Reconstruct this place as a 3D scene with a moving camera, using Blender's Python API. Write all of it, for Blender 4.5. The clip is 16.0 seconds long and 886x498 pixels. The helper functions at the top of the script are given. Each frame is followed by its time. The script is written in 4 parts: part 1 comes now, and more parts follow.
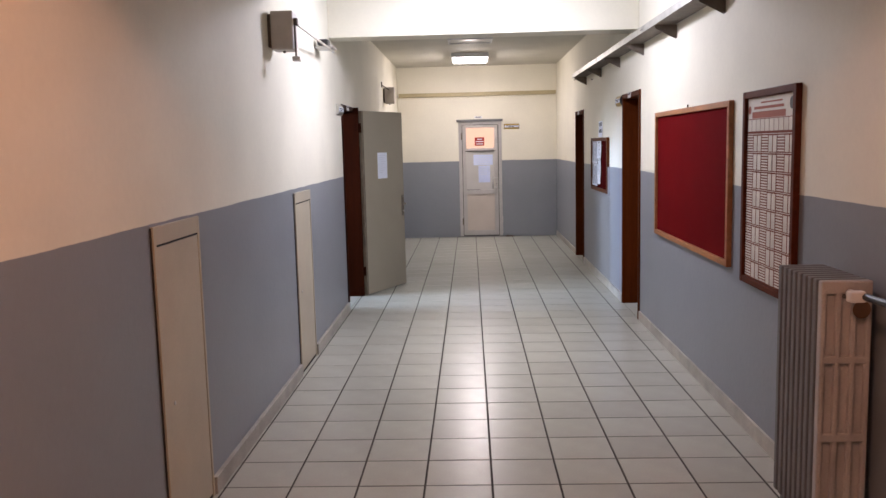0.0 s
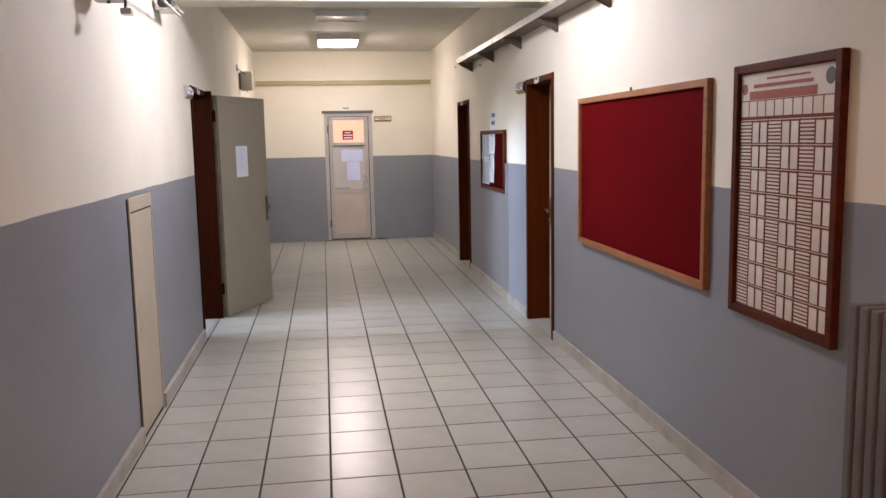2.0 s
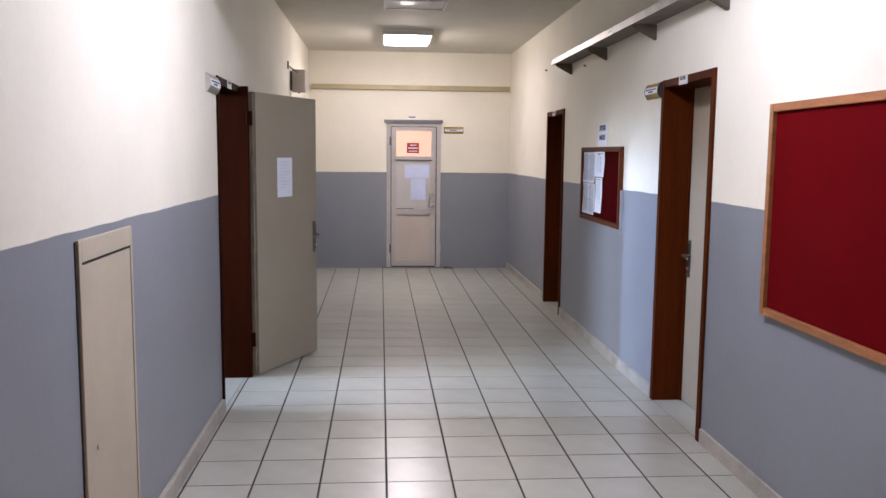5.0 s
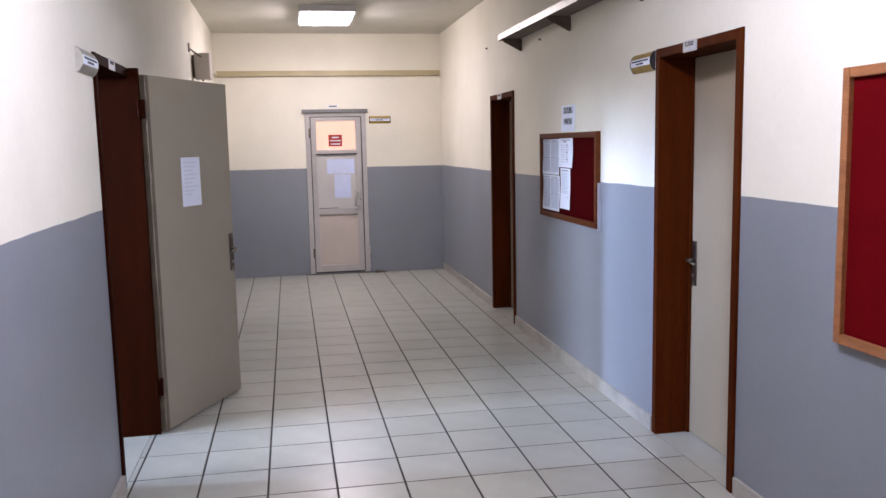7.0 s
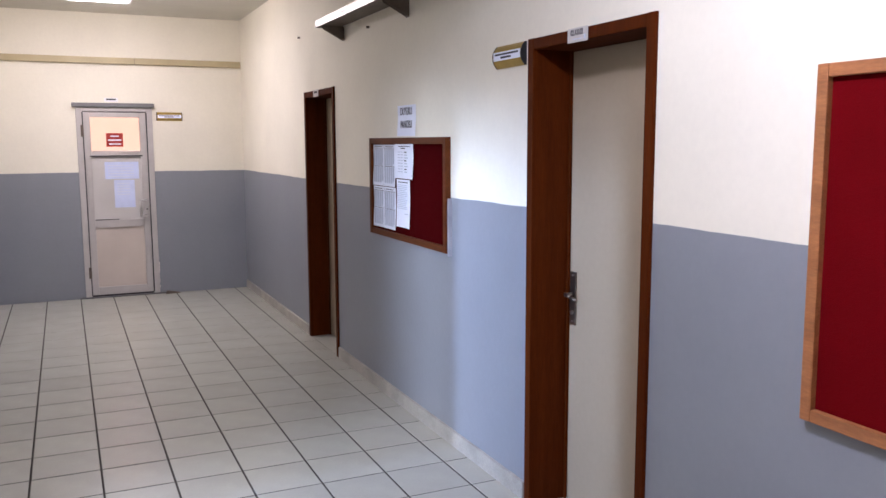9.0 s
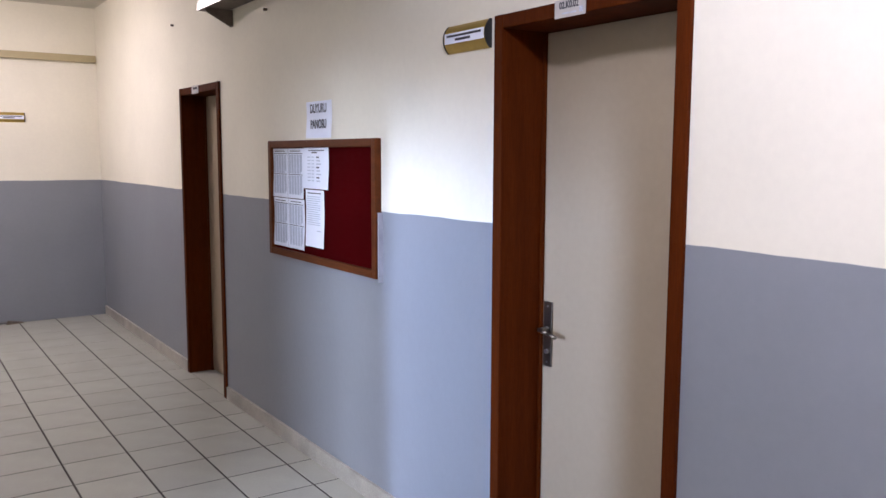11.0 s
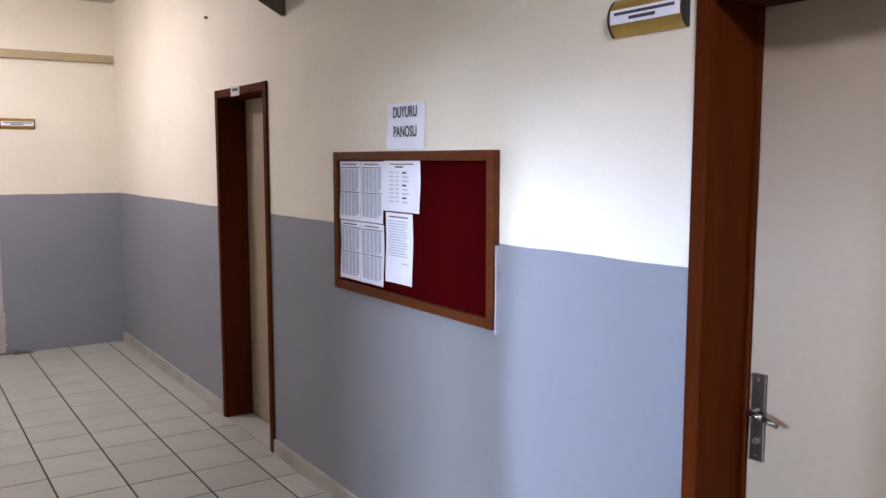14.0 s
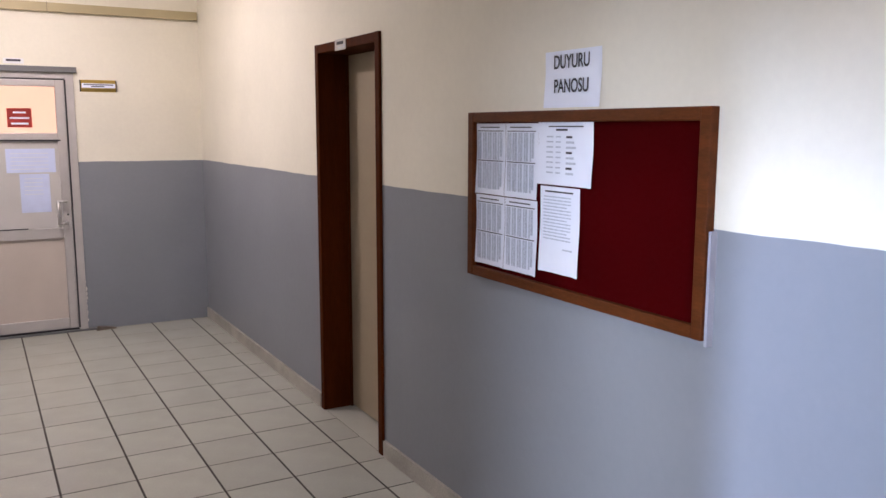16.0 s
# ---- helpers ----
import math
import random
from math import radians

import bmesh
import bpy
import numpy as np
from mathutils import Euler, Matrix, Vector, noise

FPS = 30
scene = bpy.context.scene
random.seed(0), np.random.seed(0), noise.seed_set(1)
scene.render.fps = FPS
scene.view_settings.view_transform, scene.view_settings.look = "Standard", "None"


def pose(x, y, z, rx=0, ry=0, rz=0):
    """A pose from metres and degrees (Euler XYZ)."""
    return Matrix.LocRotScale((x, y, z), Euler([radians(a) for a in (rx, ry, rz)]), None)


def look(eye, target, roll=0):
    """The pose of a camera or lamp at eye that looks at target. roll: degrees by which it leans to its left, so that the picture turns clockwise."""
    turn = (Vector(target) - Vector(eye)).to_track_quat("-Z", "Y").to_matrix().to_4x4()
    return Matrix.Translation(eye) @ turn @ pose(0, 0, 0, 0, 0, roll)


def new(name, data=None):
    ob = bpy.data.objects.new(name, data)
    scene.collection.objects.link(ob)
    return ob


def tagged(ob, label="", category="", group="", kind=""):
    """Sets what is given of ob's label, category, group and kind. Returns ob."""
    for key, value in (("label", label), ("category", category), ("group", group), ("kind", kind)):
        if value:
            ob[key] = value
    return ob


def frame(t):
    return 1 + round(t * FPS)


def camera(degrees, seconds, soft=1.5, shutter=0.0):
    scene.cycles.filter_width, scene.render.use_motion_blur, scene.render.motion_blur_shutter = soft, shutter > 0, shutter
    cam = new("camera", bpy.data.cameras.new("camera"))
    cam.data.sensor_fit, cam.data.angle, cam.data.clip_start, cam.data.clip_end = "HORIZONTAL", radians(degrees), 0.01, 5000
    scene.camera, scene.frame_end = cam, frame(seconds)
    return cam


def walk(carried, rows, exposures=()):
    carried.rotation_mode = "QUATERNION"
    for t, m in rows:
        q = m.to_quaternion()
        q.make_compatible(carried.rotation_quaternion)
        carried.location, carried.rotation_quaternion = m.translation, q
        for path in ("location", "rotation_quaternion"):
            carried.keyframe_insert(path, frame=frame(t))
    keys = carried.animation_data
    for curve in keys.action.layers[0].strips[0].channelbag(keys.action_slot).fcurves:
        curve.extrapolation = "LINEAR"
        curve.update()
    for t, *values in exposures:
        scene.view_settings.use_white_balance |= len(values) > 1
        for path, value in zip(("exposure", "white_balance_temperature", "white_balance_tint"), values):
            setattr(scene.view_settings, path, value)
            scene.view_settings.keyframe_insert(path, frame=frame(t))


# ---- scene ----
cam = camera(56.4, 16.0)
PATH = [
    (0, (-0.059, -0.179, 1.645), (-0.129, 1.805, 1.397), -1.4),
    (0.5, (-0.092, 0.169, 1.624), (-0.063, 2.154, 1.382), -1.3),
    (1, (-0.161, 0.505, 1.619), (-0.05, 2.487, 1.378), -1.5),
    (1.5, (-0.264, 0.82, 1.645), (-0.019, 2.786, 1.37), -1.5),
    (2, (-0.289, 1.133, 1.615), (-0.011, 3.095, 1.351), -1.1),
    (2.5, (-0.314, 1.449, 1.632), (-0.076, 3.42, 1.391), -0.1),
    (3, (-0.391, 1.768, 1.634), (-0.139, 3.736, 1.385), 0.1),
    (3.5, (-0.395, 2.046, 1.627), (-0.149, 4.014, 1.37), -0.2),
    (4, (-0.352, 2.385, 1.636), (-0.194, 4.366, 1.405), 0.3),
    (4.2, (-0.33, 2.498, 1.623), (-0.185, 4.479, 1.39), 0.6),
    (6.3, (-0.453, 3.696, 1.634), (-0.197, 5.667, 1.415), 0.1),
    (6.5, (-0.473, 3.802, 1.643), (-0.176, 5.767, 1.418), -0.2),
    (7, (-0.472, 4.050, 1.632), (-0.115, 6.002, 1.380), -1.2),
    (7.5, (-0.396, 4.323, 1.640), (-0.018, 6.273, 1.393), -1.25),
    (8, (-0.376, 4.558, 1.640), (0.163, 6.469, 1.384), -0.8),
    (8.5, (-0.403, 4.838, 1.666), (0.333, 6.679, 1.403), -0.2),
    (8.7, (-0.401, 4.933, 1.666), (0.375, 6.759, 1.405), -0.2),
    (10.8, (-0.367, 5.806, 1.607), (0.722, 7.468, 1.379), 0.1),
    (11, (-0.352, 5.897, 1.622), (0.766, 7.541, 1.395), 0.2),
    (11.5, (-0.301, 6.078, 1.652), (0.867, 7.689, 1.458), 1.4),
    (12, (-0.323, 6.265, 1.641), (0.986, 7.764, 1.445), 1.6),
    (12.5, (-0.346, 6.445, 1.635), (1.075, 7.837, 1.425), 1.0),
    (13, (-0.365, 6.558, 1.635), (1.024, 7.978, 1.402), 0.9),
    (13.5, (-0.309, 6.695, 1.654), (0.951, 8.232, 1.425), 0.2),
    (14, (-0.269, 6.833, 1.661), (0.842, 8.482, 1.445), 0.0),
    (14.5, (-0.288, 6.986, 1.645), (0.758, 8.675, 1.417), 0.4),
    (15, (-0.328, 7.195, 1.652), (0.735, 8.869, 1.395), 0.2),
    (15.5, (-0.329, 7.353, 1.635), (0.725, 9.029, 1.354), 0.0),
    (16, (-0.221, 7.541, 1.637), (0.755, 9.262, 1.346), 0.1),
]
EXPOSURES = [(0.0, -0.02, 6250, 25), (1.2, 0.0, 6600, 26), (2.6, -0.03, 6600, 28), (4.0, -0.03, 6330, 27), (7.0, 0.07, 5950, 29), (11.0, 0.16, 6080, 30), (14.0, 0.17, 6150, 30), (16.0, 0.08, 6280, 30)]
walk(cam, [(t, look(eye, target, roll)) for t, eye, target, roll in PATH], EXPOSURES)

# ---- plan, in metres ----
LEFT, RIGHT, END, BACK = -1.33, 1.485, 14.69, -4.0
CEIL, THICK, BAND = 3.03, 0.24, 1.362
TILE, TILE_X, TILE_L, TILE_Y = 0.3285, 0.018, 0.3235, 4.3255
LAMP_X = -0.03
SX = -6.2

# ---- world and lights ----
world = bpy.data.worlds.new("world")
world.use_nodes = True
world.node_tree.nodes["Background"].inputs[0].default_value = (0.6, 0.7, 0.9, 1)
world.node_tree.nodes["Background"].inputs[1].default_value = 0.3
scene.world = world


def area_lamp(name, m, sx, sy, watts, colour, spread=180):
    data = bpy.data.lights.new(name, "AREA")
    data.shape, data.size, data.size_y = "RECTANGLE", sx, sy
    data.energy, data.color, data.spread = watts, colour, radians(spread)
    ob = new(name, data)
    ob.matrix_world = m
    return ob


COOL, WARM, CREAM = (0.85, 0.92, 1.0), (1.0, 0.50, 0.29), (1.0, 0.94, 0.80)
def bulb(name, x, y, z, watts, colour, radius=0.07):
    data = bpy.data.lights.new(name, "POINT")
    data.energy, data.color, data.shadow_soft_size = watts, colour, radius
    ob = new(name, data)
    ob.location = (x, y, z)
    return ob


bulb("light_far", LAMP_X, 13.05, 2.88, 46, CREAM, 0.10)
bulb("light_middle", LAMP_X + 0.1, 6.38, 2.87, 82, COOL, 0.10)
area_lamp("light_middle_panel", look((LAMP_X, 6.38, 2.955), (LAMP_X, 6.3801, 0)), 0.5, 0.4, 21, COOL)
bulb("light_near", LAMP_X, 1.0, 2.90, 71, WARM, 0.05)
area_lamp("daylight_window", look((SX + 0.03, 8.61, 2.53), (0, 8.61, 1.3)), 0.28, 0.8, 42, (0.54, 0.75, 1.0), 50)
# added soft fill through the doorway, brightens the wall around the daylight strip
area_lamp("daylight_fill", look((SX + 0.03, 7.08, 2.4), (0, 9.0, 1.35)), 1.6, 1.05, 57, (0.74, 0.89, 0.95), 56)
area_lamp("light_end_room", look((0.1, 15.25, 2.75), (0.1, 19.2, 1.7)), 0.6, 0.3, 185, (1.0, 0.76, 0.60))


# ---- materials ----
def material(name, colour, rough=0.6, metal=0.0, spec=0.5, mottle=0.0, mottle_scale=3.0, grain=0.0, grain_scale=120.0, bump=0.0, bump_scale=60.0, vary=0.0, coat=0.0, stretch=None):
    """A surface with a coarse mottle, a fine grain and a relief."""
    mat = bpy.data.materials.new(name)
    mat.use_nodes = True
    n, l = mat.node_tree.nodes, mat.node_tree.links
    b = n["Principled BSDF"]
    b.inputs["Base Color"].default_value = (*colour, 1)
    b.inputs["Roughness"].default_value, b.inputs["Metallic"].default_value = rough, metal
    b.inputs["Specular IOR Level"].default_value, b.inputs["Coat Weight"].default_value = spec, coat
    co = n.new("ShaderNodeTexCoord")
    vec = co.outputs["Object"]
    if stretch:
        mp = n.new("ShaderNodeMapping")
        mp.inputs["Scale"].default_value = stretch
        l.new(vec, mp.inputs["Vector"])
        vec = mp.outputs["Vector"]
    last = None
    for amount, scale, detail in ((mottle, mottle_scale, 4), (grain, grain_scale, 2)):
        if amount:
            t = n.new("ShaderNodeTexNoise")
            t.inputs["Scale"].default_value, t.inputs["Detail"].default_value = scale, detail
            l.new(vec, t.inputs["Vector"])
            r = n.new("ShaderNodeMapRange")
            r.inputs["From Min"].default_value, r.inputs["From Max"].default_value = 0.3, 0.7
            r.inputs["To Min"].default_value, r.inputs["To Max"].default_value = 1 - amount, 1 + amount
            l.new(t.outputs["Fac"], r.inputs["Value"])
            if last is None:
                last = r.outputs["Result"]
            else:
                m = n.new("ShaderNodeMath")
                m.operation = "MULTIPLY"
                l.new(last, m.inputs[0]), l.new(r.outputs["Result"], m.inputs[1])
                last = m.outputs["Value"]
    if vary:
        info = n.new("ShaderNodeObjectInfo")
        r = n.new("ShaderNodeMapRange")
        r.inputs["To Min"].default_value, r.inputs["To Max"].default_value = 1 - vary, 1 + vary
        l.new(info.outputs["Random"], r.inputs["Value"])
        if last is None:
            last = r.outputs["Result"]
        else:
            m = n.new("ShaderNodeMath")
            m.operation = "MULTIPLY"
            l.new(last, m.inputs[0]), l.new(r.outputs["Result"], m.inputs[1])
            last = m.outputs["Value"]
    if last is not None:
        v = n.new("ShaderNodeVectorMath")
        v.operation = "SCALE"
        v.inputs[0].default_value = colour
        l.new(last, v.inputs["Scale"])
        l.new(v.outputs["Vector"], b.inputs["Base Color"])
    if bump:
        t = n.new("ShaderNodeTexNoise")
        t.inputs["Scale"].default_value, t.inputs["Detail"].default_value = bump_scale, 3
        l.new(vec, t.inputs["Vector"])
        k = n.new("ShaderNodeBump")
        k.inputs["Strength"].default_value, k.inputs["Distance"].default_value = bump, 0.004
        l.new(t.outputs["Fac"], k.inputs["Height"])
        l.new(k.outputs["Normal"], b.inputs["Normal"])
    return mat


def glowing(name, colour, strength):
    mat = bpy.data.materials.new(name)
    mat.use_nodes = True
    b = mat.node_tree.nodes["Principled BSDF"]
    b.inputs["Base Color"].default_value = (0.9, 0.9, 0.9, 1)
    b.inputs["Emission Color"].default_value = (*colour, 1)
    b.inputs["Emission Strength"].default_value = strength
    return mat


def wall_paint(name, upper, lower, band, rise=0.0):
    """Cream paint above a grey oil-paint dado with a hand-drawn edge; scuffs and roller marks."""
    mat = bpy.data.materials.new(name)
    mat.use_nodes = True
    n, l = mat.node_tree.nodes, mat.node_tree.links
    b = n["Principled BSDF"]
    geo = n.new("ShaderNodeNewGeometry")
    sep = n.new("ShaderNodeSeparateXYZ")
    l.new(geo.outputs["Position"], sep.inputs[0])
    wob = n.new("ShaderNodeTexNoise")
    wob.inputs["Scale"].default_value, wob.inputs["Detail"].default_value = 3.5, 5
    l.new(geo.outputs["Position"], wob.inputs["Vector"])
    ma = n.new("ShaderNodeMath")
    ma.operation = "MULTIPLY_ADD"
    ma.inputs[1].default_value, ma.inputs[2].default_value = 0.016, -0.008
    l.new(wob.outputs["Fac"], ma.inputs[0])
    ad = n.new("ShaderNodeMath")
    l.new(sep.outputs["Z"], ad.inputs[0]), l.new(ma.outputs["Value"], ad.inputs[1])
    # the painted edge climbs slightly along the wall
    sl = n.new("ShaderNodeMapRange")
    sl.inputs["From Min"].default_value, sl.inputs["From Max"].default_value = 8.3, 11.0
    sl.inputs["To Min"].default_value, sl.inputs["To Max"].default_value = -rise, 0.0
    l.new(sep.outputs["Y"], sl.inputs["Value"])
    edge = n.new("ShaderNodeMath")
    l.new(ad.outputs["Value"], edge.inputs[0]), l.new(sl.outputs["Result"], edge.inputs[1])
    st = n.new("ShaderNodeMapRange")
    st.inputs["From Min"].default_value, st.inputs["From Max"].default_value = band - 0.001, band + 0.001
    l.new(edge.outputs["Value"], st.inputs["Value"])
    def tone(scale, low, high, detail=4):
        t = n.new("ShaderNodeTexNoise")
        t.inputs["Scale"].default_value, t.inputs["Detail"].default_value = scale, detail
        l.new(geo.outputs["Position"], t.inputs["Vector"])
        r = n.new("ShaderNodeMapRange")
        r.inputs["From Min"].default_value, r.inputs["From Max"].default_value = 0.3, 0.7
        r.inputs["To Min"].default_value, r.inputs["To Max"].default_value = low, high
        l.new(t.outputs["Fac"], r.inputs["Value"])
        return r.outputs["Result"]
    mix = n.new("ShaderNodeMix")
    mix.data_type = "RGBA"
    mix.inputs["A"].default_value, mix.inputs["B"].default_value = (*lower, 1), (*upper, 1)
    l.new(st.outputs["Result"], mix.inputs["Factor"])
    mul = n.new("ShaderNodeMath")
    mul.operation = "MULTIPLY"
    l.new(tone(1.6, 0.95, 1.04), mul.inputs[0]), l.new(tone(38, 0.985, 1.015), mul.inputs[1])
    v = n.new("ShaderNodeVectorMath")
    v.operation = "SCALE"
    l.new(mix.outputs["Result"], v.inputs[0]), l.new(mul.outputs["Value"], v.inputs["Scale"])
    l.new(v.outputs["Vector"], b.inputs["Base Color"])
    ro = n.new("ShaderNodeMapRange")
    ro.inputs["To Min"].default_value, ro.inputs["To Max"].default_value = 0.42, 0.75
    l.new(st.outputs["Result"], ro.inputs["Value"])
    l.new(ro.outputs["Result"], b.inputs["Roughness"])
    t = n.new("ShaderNodeTexNoise")
    t.inputs["Scale"].default_value, t.inputs["Detail"].default_value = 26, 6
    l.new(geo.outputs["Position"], t.inputs["Vector"])
    k = n.new("ShaderNodeBump")
    k.inputs["Strength"].default_value, k.inputs["Distance"].default_value = 0.16, 0.006
    l.new(t.outputs["Fac"], k.inputs["Height"])
    l.new(k.outputs["Normal"], b.inputs["Normal"])
    return mat


CREAM_PAINT, GREY_PAINT = (0.76, 0.722, 0.605), (0.222, 0.236, 0.262)
PAINT = wall_paint("wall_paint", CREAM_PAINT, GREY_PAINT, BAND)
PAINT_EAST = wall_paint("wall_paint_east", CREAM_PAINT, GREY_PAINT, BAND, 0.013)
PAINT_SOUTH = wall_paint("wall_paint_south", CREAM_PAINT, GREY_PAINT, BAND + 0.013)
M_CEIL = material("ceiling_paint", (0.58, 0.56, 0.49), 0.85, mottle=0.04, bump=0.1, bump_scale=30)
M_PEACH = material("peach_paint", (0.82, 0.69, 0.60), 0.8, mottle=0.03)
M_TILE = material("glazed_tile", (0.40, 0.398, 0.348), 0.27, spec=0.5, mottle=0.05, mottle_scale=5, grain=0.025, grain_scale=90, bump=0.02, bump_scale=7, vary=0.045)
M_GROUT = material("grout", (0.034, 0.027, 0.021), 0.95, mottle=0.25, mottle_scale=4)
M_SKIRT = material("skirting", (0.37, 0.345, 0.30), 0.45, mottle=0.2, mottle_scale=5, grain=0.1)
M_BROWN = material("mahogany_laminate", (0.064, 0.0122, 0.0014), 0.6, spec=0.04, mottle=0.18, mottle_scale=3, grain=0.12, grain_scale=30, stretch=(6, 6, 0.5))
# same mahogany, darkened: the shade of the open door's reveal is in the colour
M_BROWN_SHADED = material("shaded_mahogany", (0.021, 0.0036, 0.0006), 0.65, spec=0.03, mottle=0.18, mottle_scale=3, grain=0.12, grain_scale=30, stretch=(6, 6, 0.5))
M_LEAF = material("door_laminate", (0.325, 0.258, 0.178), 0.5, mottle=0.03, mottle_scale=2, grain=0.02, grain_scale=40, bump=0.05, bump_scale=12)
M_LEAF_OPEN = material("grey_door_paint", (0.325, 0.282, 0.212), 0.5, mottle=0.04, mottle_scale=2.5, grain=0.02, bump=0.06, bump_scale=9)
M_EDGING = material("door_edging", (0.13, 0.098, 0.062), 0.6, mottle=0.25, mottle_scale=9, grain=0.1)
M_PANEL = material("hatch_paint", (0.46, 0.40, 0.30), 0.5, mottle=0.06, mottle_scale=4, grain=0.03)
M_DARK = material("shadow_gap", (0.02, 0.017, 0.015), 0.9)
M_BLACK = material("black_plastic", (0.018, 0.018, 0.02), 0.4)
M_STEEL = material("brushed_steel", (0.56, 0.55, 0.54), 0.3, 1.0, mottle=0.06, grain=0.05)
M_CHROME = material("handle_metal", (0.24, 0.21, 0.175), 0.3, 1.0, mottle=0.1, mottle_scale=20)
M_ALU = material("aluminium_frame", (0.47, 0.445, 0.425), 0.42, 0.2, mottle=0.05, mottle_scale=8)
M_HEADER = material("grey_header", (0.15, 0.15, 0.15), 0.5, 0.3, mottle=0.1)
M_INFILL = material("door_infill", (0.53, 0.46, 0.40), 0.5, mottle=0.05, mottle_scale=3)
M_MILKY = material("milky_infill", (0.52, 0.50, 0.48), 0.3, mottle=0.06, mottle_scale=3)
M_GALV = material("galvanised_tray", (0.40, 0.39, 0.37), 0.42, 0.85, mottle=0.15, mottle_scale=12)
M_BRACKET = material("bracket_steel", (0.14, 0.11, 0.085), 0.6, 0.3, mottle=0.2, mottle_scale=15)
M_FELT = material("red_felt", (0.106, 0.0010, 0.0022), 0.9, spec=0.04, mottle=0.06, mottle_scale=4, grain=0.1, grain_scale=300, bump=0.25, bump_scale=350)
M_FELT_DARK = material("dark_red_felt", (0.040, 0.0004, 0.0009), 0.95, spec=0.02, mottle=0.06, mottle_scale=4, grain=0.1, grain_scale=300, bump=0.25, bump_scale=350)
M_PINE = material("light_wood_frame", (0.31, 0.118, 0.041), 0.45, mottle=0.2, mottle_scale=5, grain=0.12, grain_scale=40, stretch=(5, 1, 5))
M_OAK = material("brown_wood_frame", (0.088, 0.023, 0.005), 0.5, spec=0.12, mottle=0.2, mottle_scale=5, grain=0.12, grain_scale=40, stretch=(5, 1, 5))
M_WALNUT = material("dark_wood_frame", (0.090, 0.020, 0.0085), 0.55, spec=0.1, mottle=0.2, mottle_scale=5, grain=0.12, grain_scale=40, stretch=(5, 1, 5))
M_EDGE = material("painted_edge", (0.34, 0.35, 0.40), 0.5, mottle=0.12, mottle_scale=14)
M_PAPER = material("paper", (0.78, 0.82, 0.92), 0.85, mottle=0.03, mottle_scale=8)
# white paper with the blue of reflected skylight put into its colour
M_PAPER_SKYLIT = material("skylit_paper", (0.56, 0.63, 0.84), 0.7, mottle=0.06, mottle_scale=8)
M_INK = material("ink", (0.05, 0.05, 0.06), 0.8)
M_FAINT_INK = material("faint_print", (0.66, 0.69, 0.78), 0.85)
M_PALE_INK = material("pale_print", (0.50, 0.54, 0.63), 0.85, grain=0.2, grain_scale=200)
M_CARD = material("class_card", (0.66, 0.60, 0.53), 0.75, mottle=0.06, mottle_scale=14, vary=0.06)
M_CARD_RED = material("russet_backing", (0.20, 0.045, 0.020), 0.8, mottle=0.1, mottle_scale=10)
M_CARD_TITLE = material("title_strip", (0.33, 0.085, 0.045), 0.7)
M_GOLD = material("gold_sign", (0.55, 0.38, 0.10), 0.3, 0.75, mottle=0.08, mottle_scale=15)
M_SILVER = material("silver_sign", (0.62, 0.61, 0.58), 0.28, 0.85, mottle=0.08, mottle_scale=15)
M_WHITE = material("white_plastic", (0.78, 0.78, 0.78), 0.45)
M_PLATE = material("door_plate", (0.50, 0.48, 0.46), 0.4, mottle=0.08, mottle_scale=20)
M_RED = material("red_sign", (0.32, 0.022, 0.014), 0.5)
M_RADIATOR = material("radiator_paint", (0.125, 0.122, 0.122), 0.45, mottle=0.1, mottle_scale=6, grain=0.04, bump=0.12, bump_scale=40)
M_RAD_PALE = material("pale_radiator_paint", (0.40, 0.38, 0.37), 0.42, mottle=0.1, mottle_scale=6, grain=0.04, bump=0.12, bump_scale=40)
M_RUST = material("brown_stain", (0.20, 0.11, 0.06), 0.7, mottle=0.2)
M_SPEAKER = material("beige_metal_box", (0.62, 0.56, 0.50), 0.5, mottle=0.07, mottle_scale=8)
M_PLASTER = material("bare_plaster", (0.66, 0.62, 0.57), 0.9, mottle=0.15, mottle_scale=30)
M_TRUNK = material("beige_trunking", (0.42, 0.35, 0.20), 0.55, mottle=0.08, mottle_scale=3)
M_CLEAR = bpy.data.materials.new("clear_glass")
M_CLEAR.use_nodes = True
g = M_CLEAR.node_tree.nodes["Principled BSDF"]
g.inputs["Transmission Weight"].default_value, g.inputs["Roughness"].default_value, g.inputs["IOR"].default_value = 1.0, 0.02, 1.05
M_TUBE = glowing("lit_diffuser", (1.0, 0.97, 0.95), 18)
M_TUBE_WARM = glowing("lit_warm_diffuser", (1.0, 0.7, 0.5), 8)
M_DIFFUSER = material("unlit_diffuser", (0.75, 0.74, 0.70), 0.35)
M_SKY = glowing("window_daylight", (0.7, 0.85, 1.0), 3)


# ---- mesh helpers ----
def finish(name, bm, mat, parent=None, label="", smooth=False):
    me = bpy.data.meshes.new(name)
    bmesh.ops.recalc_face_normals(bm, faces=bm.faces)
    bm.to_mesh(me)
    bm.free()
    if smooth:
        for f in me.polygons:
            f.use_smooth = True
    me.materials.append(mat)
    ob = new(name, me)
    ob.parent = parent
    if label:
        ob["label"] = label
    return ob


def part(name, bm, mat, parent, label="", smooth=False):
    return finish(name, bm, mat, parent, label, smooth)


